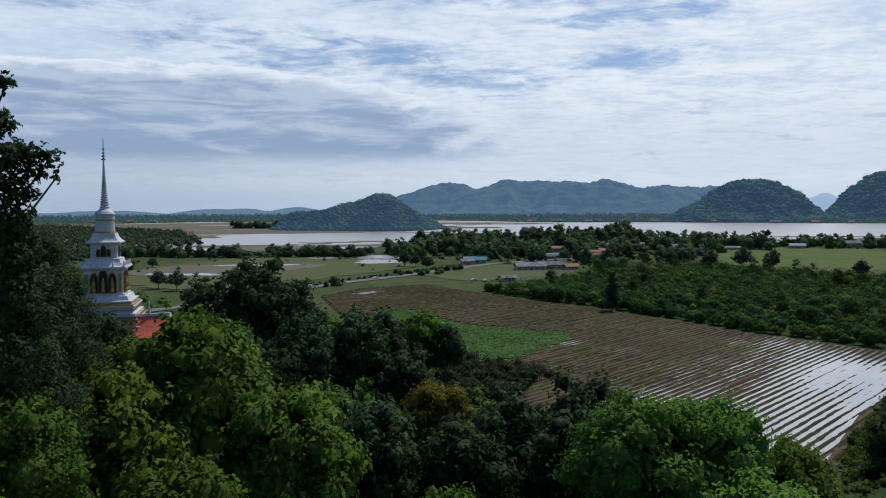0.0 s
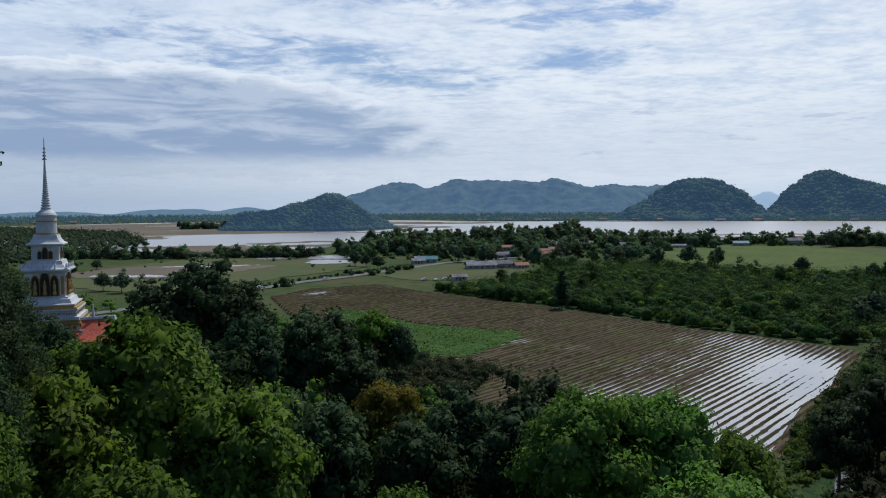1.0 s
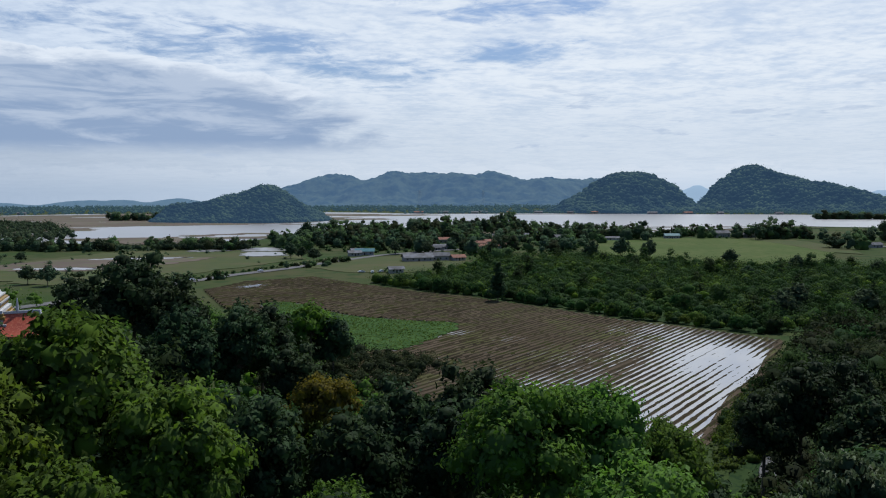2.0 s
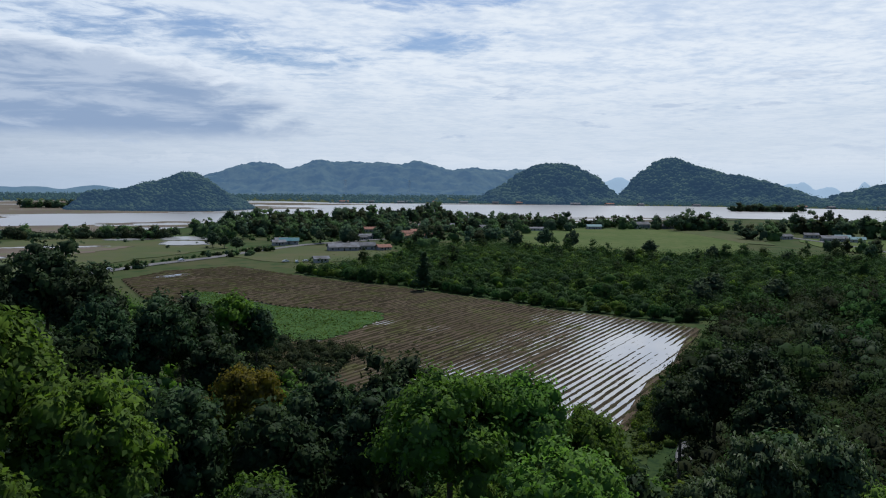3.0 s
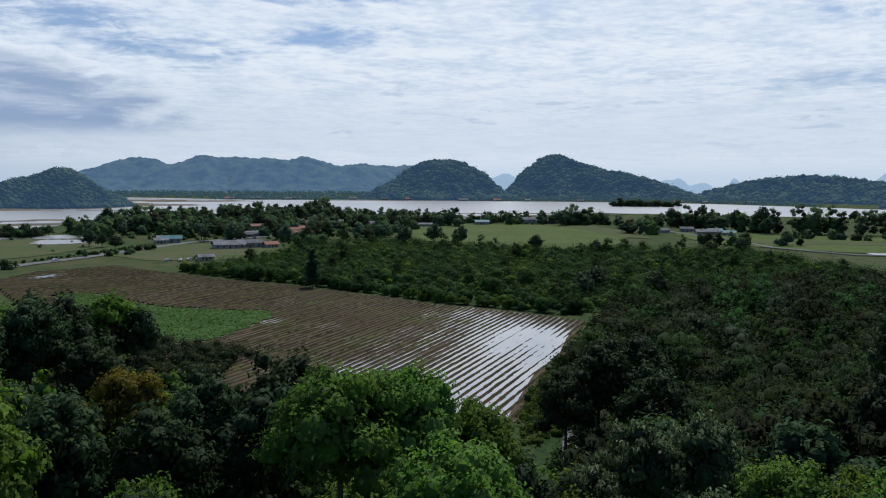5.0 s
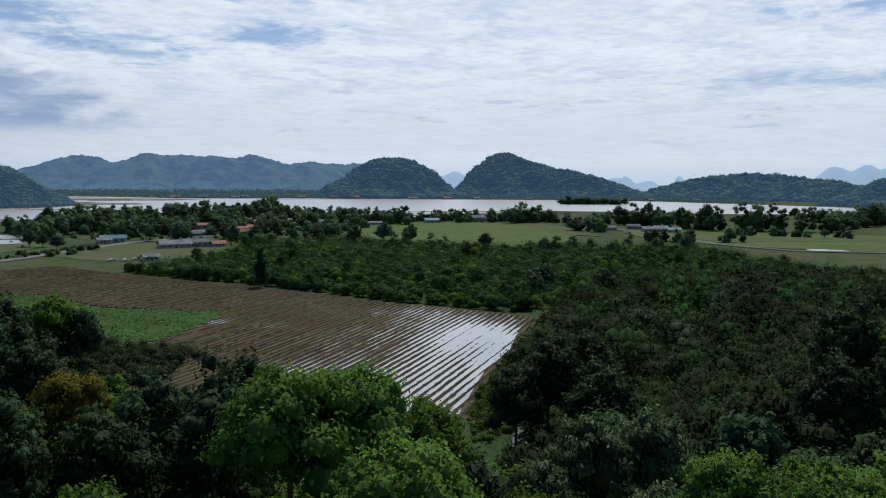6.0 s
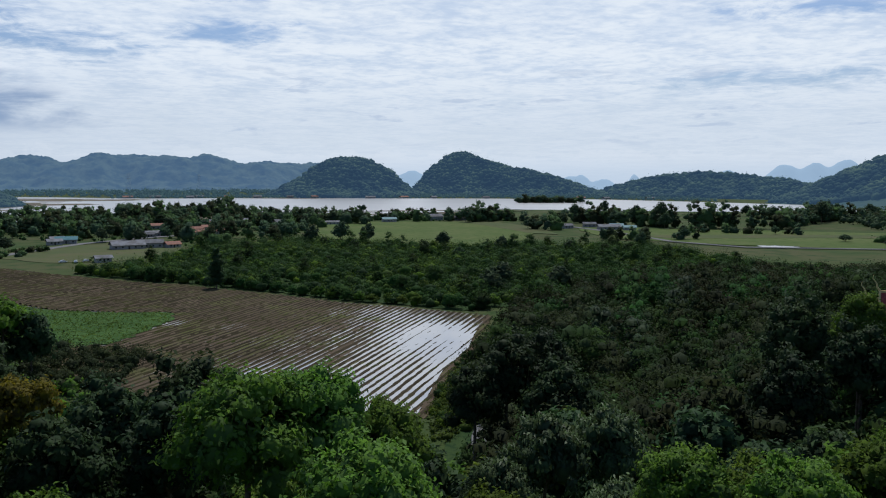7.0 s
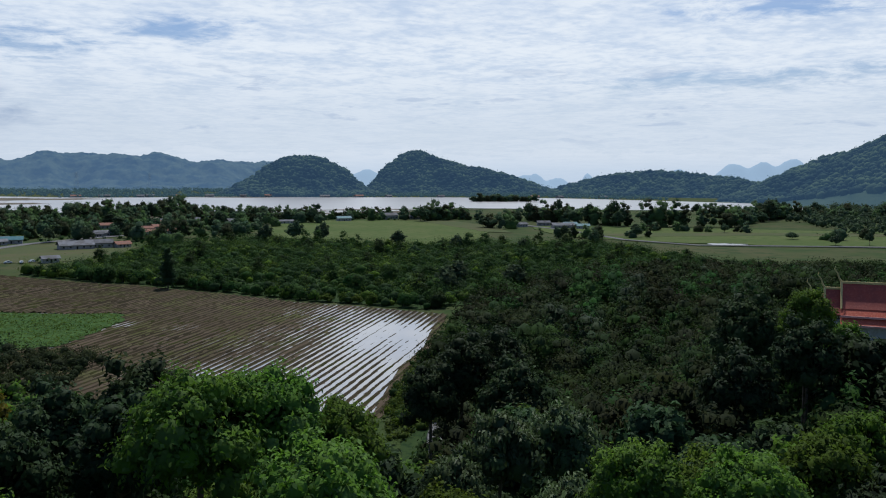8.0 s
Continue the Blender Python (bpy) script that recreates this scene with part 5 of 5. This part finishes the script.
def car(x, y, yaw, z):
    root = tagged(empty("car", pose(x, y, z, 0, 0, yaw)), "white pickup car parked beside the valley road", "car", "cars")
    body = prism(bmesh.new(), [(-2.3, 0.35), (2.3, 0.35), (2.35, 0.8), (1.3, 0.95), (0.7, 1.5), (-0.9, 1.5), (-1.2, 1.0), (-2.3, 0.95)], -0.85, 0.85)
    bmesh.ops.bevel(body, geom=list(body.edges), offset=0.06, segments=2, affect="EDGES")
    part("body", body, M_CAR, root)
    for s in (-1, 1):
        part("side_window", box(bmesh.new(), -0.8, s * 0.86 - 0.02, 1.02, 0.6, s * 0.86 + 0.02, 1.38), M_GLASS, root)
        for wx in (-1.4, 1.45):
            bm = bmesh.new()
            bmesh.ops.create_cone(bm, cap_ends=True, segments=14, radius1=0.34, radius2=0.34, depth=0.22, matrix=Matrix.Translation((wx, s * 0.78, 0.34)) @ Matrix.Rotation(radians(90), 4, "X"))
            wheel = part("wheel", bm, M_TYRE, root)
            bm = bmesh.new()
            bmesh.ops.create_cone(bm, cap_ends=True, segments=10, radius1=0.2, radius2=0.18, depth=0.24, matrix=Matrix.Translation((wx, s * 0.79, 0.34)) @ Matrix.Rotation(radians(90), 4, "X"))
            part("rim", bm, M_STEEL, wheel)


for x, y, yaw, z in ((20, 556, 15, 0.25), (27, 553, 80, 0.25), (33, 557, 30, 0.25), (-80, 513, 60, 0.72), (-45, 568, 55, 0.72)):
    car(x, y, yaw, z)


def pylon(x, y, z, h):
    root = tagged(empty("pylon", pose(x, y, z, 0, 0, 20)), "tall lattice power pylon before the ridge", "pylon", "pylons")
    w = h * 0.11
    for sx in (-1, 1):
        for sy in (-1, 1):
            v, q = tube((sx * w, sy * w, -2), (sx * w * 0.12, sy * w * 0.12, h), 0.35, 0.2, 4)
            ob = new("leg", mesh_from("leg", v, [q], M_STEEL))
            ob.parent = root
    for k in (0.72, 0.82, 0.92):
        part("cross_arm", box(bmesh.new(), -h * 0.13, -0.4, h * k - 0.4, h * 0.13, 0.4, h * k + 0.4), M_STEEL, root)


pylon(372, 3560, 0, 72)
pylon(640, 3560, 0, 70)

# ---------------------------------------------------------------- white stupa


def stupa():
    sx, sy = STUPA
    root = tagged(empty("stupa", pose(sx, sy, 34.0, 0, 0, 12) @ Matrix.Diagonal((0.88, 0.88, 1.0, 1))), "white tiered stupa with gilded niches and tall ringed spire", "stupa")

    def tier(name, rings, mat, square=True, sides=4, label=""):
        return part(name, lathe(bmesh.new(), rings, sides, square), mat, root, label)

    tier("base", [(4.9, -4.0), (4.9, 1.2), (4.6, 1.25), (4.6, 2.0)], M_WHITE)
    tier("base_tier", [(4.4, 2.0), (4.4, 2.35), (4.05, 2.4), (4.05, 2.9), (4.3, 3.0), (4.3, 3.2), (3.9, 3.25), (3.9, 3.7)], M_WHITE)
    tier("gilded_band", [(4.12, 3.7), (4.12, 3.95), (3.95, 4.0), (3.95, 4.25)], M_GOLD)
    tier("base_tier", [(3.85, 4.25), (3.85, 4.55), (3.55, 4.6), (3.55, 5.15), (3.7, 5.2), (3.7, 5.35)], M_WHITE)
    tier("gilded_band", [(3.58, 5.35), (3.58, 5.5), (3.3, 5.55), (3.3, 5.7)], M_GOLD)
    tier("plinth", [(3.35, 5.7), (3.35, 5.85), (2.95, 5.9), (2.75, 6.35), (2.5, 6.4), (2.5, 6.55)], M_WHITE)
    body = tier("niche_storey", [(2.22, 6.5), (2.22, 9.0), (2.35, 9.05), (2.62, 9.3)], M_WHITE)
    tier("cornice_roof", [(2.72, 9.3), (2.72, 9.45), (2.35, 9.6), (1.95, 10.0), (1.85, 10.3), (1.75, 10.35)], M_WHITE)
    tier("upper_storey", [(1.52, 10.3), (1.52, 11.85), (1.7, 11.95)], M_WHITE)
    tier("eave", [(2.02, 11.95), (2.05, 12.08), (1.7, 12.25), (1.42, 12.6), (1.25, 13.05)], M_WHITE)
    tier("gilded_ring", [(1.3, 13.0), (1.3, 13.2)], M_GOLD, False, 24)
    tier("drum", [(1.18, 13.2), (1.14, 14.3), (1.12, 14.95), (1.22, 15.0), (1.22, 15.1)], M_WHITE, False, 28)
    tier("gilded_ring", [(1.2, 14.35), (1.2, 14.5)], M_GOLD, False, 24)
    tier("bell", [(1.2, 15.1), (1.05, 15.3), (0.85, 15.45), (0.62, 15.6), (0.55, 15.75)], M_WHITE, False, 28)
    # ringed spire, each ring a disc of its own
    z, r = 15.7, 0.60
    part("spire_core", lathe(bmesh.new(), [(0.4, 15.6), (0.26, 18.0), (0.10, 20.6), (0.05, 22.9), (0.01, 23.3)], 12), M_WHITE, root)
    while z < 20.4:
        h = 0.14 + 0.22 * r
        part("spire_ring", lathe(bmesh.new(), [(r * 0.72, z), (r, z + h * 0.35), (r, z + h * 0.6), (r * 0.68, z + h * 0.95)], 16), M_WHITE, root)
        z += h * 1.05
        r *= 0.925
    for k, zz in enumerate((21.0, 21.35, 21.7, 22.1)):
        part("parasol", lathe(bmesh.new(), [(0.07, zz - 0.12), (0.30 - 0.045 * k, zz - 0.1), (0.24 - 0.04 * k, zz), (0.05, zz + 0.12)], 12), M_CONCRETE, root, "grey parasol disc")

    def arch(name, cx, half, z0, zs, zt, y, mat, face):
        pts = [(cx - half, z0)] + [(cx - half * math.cos(a), zs + (zt - zs) * math.sin(a) ** 0.8) for a in np.linspace(0.0, math.pi, 11)] + [(cx + half, z0)]
        bm = prism(bmesh.new(), [(p, q) for p, q in pts], y, y + 0.18)
        bmesh.ops.recalc_face_normals(bm, faces=bm.faces)
        bmesh.ops.rotate(bm, verts=bm.verts, matrix=Matrix.Rotation(radians(90 * face), 3, "Z"))
        return part(name, bm, mat, root)

    for face in range(4):
        for cx, half, zt in ((-1.05, 0.42, 8.75), (0.0, 0.52, 9.15), (1.05, 0.42, 8.75)):
            arch("niche_frame", cx, half + 0.12, 6.65, 7.75, zt + 0.16, -2.30, M_GOLD, face)
            arch("niche", cx, half, 6.7, 7.75, zt, -2.345, M_DARK, face)
            bm = lathe(bmesh.new(), [(0.2, 6.75), (0.26, 6.95), (0.15, 7.2), (0.19, 7.5), (0.16, 7.85), (0.09, 7.95), (0.13, 8.08), (0.05, 8.25), (0.02, 8.4)], 10)
            bmesh.ops.translate(bm, verts=bm.verts, vec=(cx, -2.42, 0))
            bmesh.ops.rotate(bm, verts=bm.verts, matrix=Matrix.Rotation(radians(90 * face), 3, "Z"))
            part("niche_ornament", bm, M_GOLD, root, "gilded figure-like finial inside the niche")
        for cx, half, zt in ((-0.6, 0.2, 11.3), (0.0, 0.30, 11.7), (0.6, 0.2, 11.3)):
            arch("upper_niche_frame", cx, half + 0.07, 10.5, 11.0, zt + 0.1, -1.59, M_GOLD, face)
            arch("upper_niche", cx, half, 10.52, 11.0, zt, -1.63, M_DARK, face)
        for s in (-1, 1):
            bm = box(bmesh.new(), s * 1.92 - 0.16, -2.28, 6.8, s * 1.92 + 0.16, -2.2, 8.7, 0.01)
            bmesh.ops.rotate(bm, verts=bm.verts, matrix=Matrix.Rotation(radians(90 * face), 3, "Z"))
            part("gilded_panel", bm, M_GOLD, root)
        for k in range(24):
            bm = box(bmesh.new(), -3.35 + k * 0.29 - 0.07, -3.6, 4.78, -3.35 + k * 0.29 + 0.07, -3.54, 4.98)
            bmesh.ops.rotate(bm, verts=bm.verts, matrix=Matrix.Rotation(radians(90 * face), 3, "Z"))
            part("relief_tile", bm, M_GOLD, root)
        for k in range(5):
            bm = lathe(bmesh.new(), [(0.14, 9.4), (0.17, 9.55), (0.08, 9.68), (0.12, 9.8), (0.02, 10.1)], 8)
            bmesh.ops.translate(bm, verts=bm.verts, vec=(-2.45 + k * 1.22, -2.5, 0))
            bmesh.ops.rotate(bm, verts=bm.verts, matrix=Matrix.Rotation(radians(90 * face), 3, "Z"))
            part("finial", bm, M_WHITE, root)


stupa()


def roof_section(root, name, mat, length0, length1, half, z_ridge, z_eave, sag=0.25):
    """A steep tiled roof with a slightly hollow slope, along x."""
    rows = []
    bm = bmesh.new()
    for i in range(7):
        f = i / 6
        y, z = half * f, z_ridge + (z_eave - z_ridge) * f - sag * math.sin(math.pi * f)
        rows.append((y, z))
    prof = [(y, z) for y, z in reversed(rows)] + [(-y, z) for y, z in rows[1:]]
    low = [(y, z - 0.18) for y, z in reversed(prof)]
    pts = prof + low
    a = [bm.verts.new((length0, y, z)) for y, z in pts]
    b = [bm.verts.new((length1, y, z)) for y, z in pts]
    n = len(pts)
    for i in range(n):
        bm.faces.new((a[i], a[(i + 1) % n], b[(i + 1) % n], b[i]))
    for ring in (a, b):
        for i in range(len(prof) - 1):
            bm.faces.new((ring[i], ring[i + 1], ring[n - 2 - i], ring[n - 1 - i]))
    bmesh.ops.recalc_face_normals(bm, faces=bm.faces)
    return part(name, bm, mat, root)


def chofa(root, x, z, mat):
    """The curling horn at a gable's point."""
    VV, QQ, off = [], [], 0
    pts = [(x, z), (x - 0.35, z + 0.5), (x - 0.5, z + 1.1), (x - 0.95, z + 1.7), (x - 0.85, z + 2.2)]
    for i, (p, q) in enumerate(zip(pts, pts[1:])):
        v, f = tube((p[0], 0, p[1]), (q[0], 0, q[1]), 0.17 - 0.035 * i, 0.135 - 0.035 * i, 6, segs=2)
        VV.append(v), QQ.append(f + off)
        off += len(v)
    ob = new("gable_horn", mesh_from("gable_horn", np.concatenate(VV), [np.concatenate(QQ)], mat, True))
    ob.parent = root


def temple(x, y, z, yaw, label, scale=1.0):
    """Hall with three stepped red roofs; its long axis runs along local x, the gable steps at the -x end."""
    root = tagged(empty("temple_hall", pose(x, y, z, 0, 0, yaw) @ Matrix.Scale(scale, 4)), label, "temple")
    part("wall", box(bmesh.new(), 2.2, -3.2, -9.0, 26, 3.2, -4.6), M_WHITE, root)
    for x0, x1, top in ((1.2, 26.5, 0.0), (-0.9, 1.4, -0.9), (-2.3, -0.7, -1.9)):
        roof_section(root, "main_roof", M_RED, x0, x1, 2.5, top, top - 3.3)
        part("ridge_trim", box(bmesh.new(), x0 - 0.15, -0.14, top - 0.12, x1, 0.14, top + 0.2, 0.03), M_TRIM, root)
        for s in (-1, 1):
            v, q = tube((x0 - 0.1, 0, top + 0.12), (x0 - 0.1, s * 2.6, top - 3.35), 0.16, 0.14, 6, (0, 0, -0.2))
            ob = new("barge_board", mesh_from("barge_board", v, [q], M_TRIM, True))
            ob.parent = root
        chofa(root, x0 - 0.1, top + 0.1, M_TRIM)
    for k, (half, z0, z1) in enumerate(((3.5, -3.3, -4.2), (4.4, -4.45, -5.3))):
        for s in (-1, 1):
            bm = bmesh.new()
            w = [(2.3, z0), (half, z1), (half, z1 - 0.16), (2.3, z0 - 0.16)]
            if k:
                w = [(3.2, z0), (half, z1), (half, z1 - 0.16), (3.2, z0 - 0.16)]
            a = [bm.verts.new((1.0, s * p, q)) for p, q in w]
            b = [bm.verts.new((26.5, s * p, q)) for p, q in w]
            bm.faces.new(a), bm.faces.new(b)
            for i in range(4):
                bm.faces.new((a[i], a[(i + 1) % 4], b[(i + 1) % 4], b[i]))
            bmesh.ops.recalc_face_normals(bm, faces=bm.faces)
            part("lower_roof", bm, M_RED2, root)
            part("eave_trim", box(bmesh.new(), 1.0, s * half - 0.09, z1 - 0.2, 26.5, s * half + 0.09, z1 + 0.06), M_TRIM2, root)
    bm = prism(bmesh.new(), [(-2.3, -3.3), (0, -0.2), (2.3, -3.3)], -0.1, 0.1)
    bmesh.ops.rotate(bm, verts=bm.verts, matrix=Matrix.Rotation(radians(90), 3, "Z"))
    bmesh.ops.translate(bm, verts=bm.verts, vec=(-2.1, 0, -1.9))
    part("gable", bm, M_GOLD, root)
    part("porch_wall", box(bmesh.new(), -2.0, -2.0, -9.0, 2.2, 2.0, -5.0), M_WHITE, root)


M_TRIM = material("yellow_trim", (0.62, 0.50, 0.22), (0.50, 0.40, 0.18), rough=0.6, scale=1.0)
M_TRIM2 = material("pink_trim", (0.62, 0.36, 0.32), (0.52, 0.28, 0.25), rough=0.6, scale=1.0)
temple(91.2, 67.0, 37.7, -52, "temple hall with stepped maroon tile roofs and yellow trim", 0.86)


def pavilion(x, y, z, yaw):
    root = tagged(empty("pavilion", pose(x, y, z, 0, 0, yaw)), "small white pavilion with red roof beside the stupa", "pavilion")
    part("wall", box(bmesh.new(), -2.2, -1.5, -5, 1.9, 1.5, -0.9, 0.05), M_WHITE, root)
    roof_section(root, "roof", M_RED2, -2.4, 2.1, 2.0, 0.9, -1.2, 0.15)
    part("ridge_trim", box(bmesh.new(), -2.5, -0.12, 0.85, 2.2, 0.12, 1.12, 0.02), M_WHITE, root)
    for s in (-1, 1):
        v, q = tube((2.1, 0, 1.0), (2.1, s * 2.1, -1.25), 0.17, 0.15, 6, (0, 0, -0.12))
        ob = new("barge_board", mesh_from("barge_board", v, [q], M_WHITE, True))
        ob.parent = root
    part("finial", lathe(bmesh.new(), [(0.16, 0.9), (0.16, 1.3), (0.05, 2.4)], 8), M_WHITE, root)


pavilion(-31.5, 91.5, 37.3, 25)
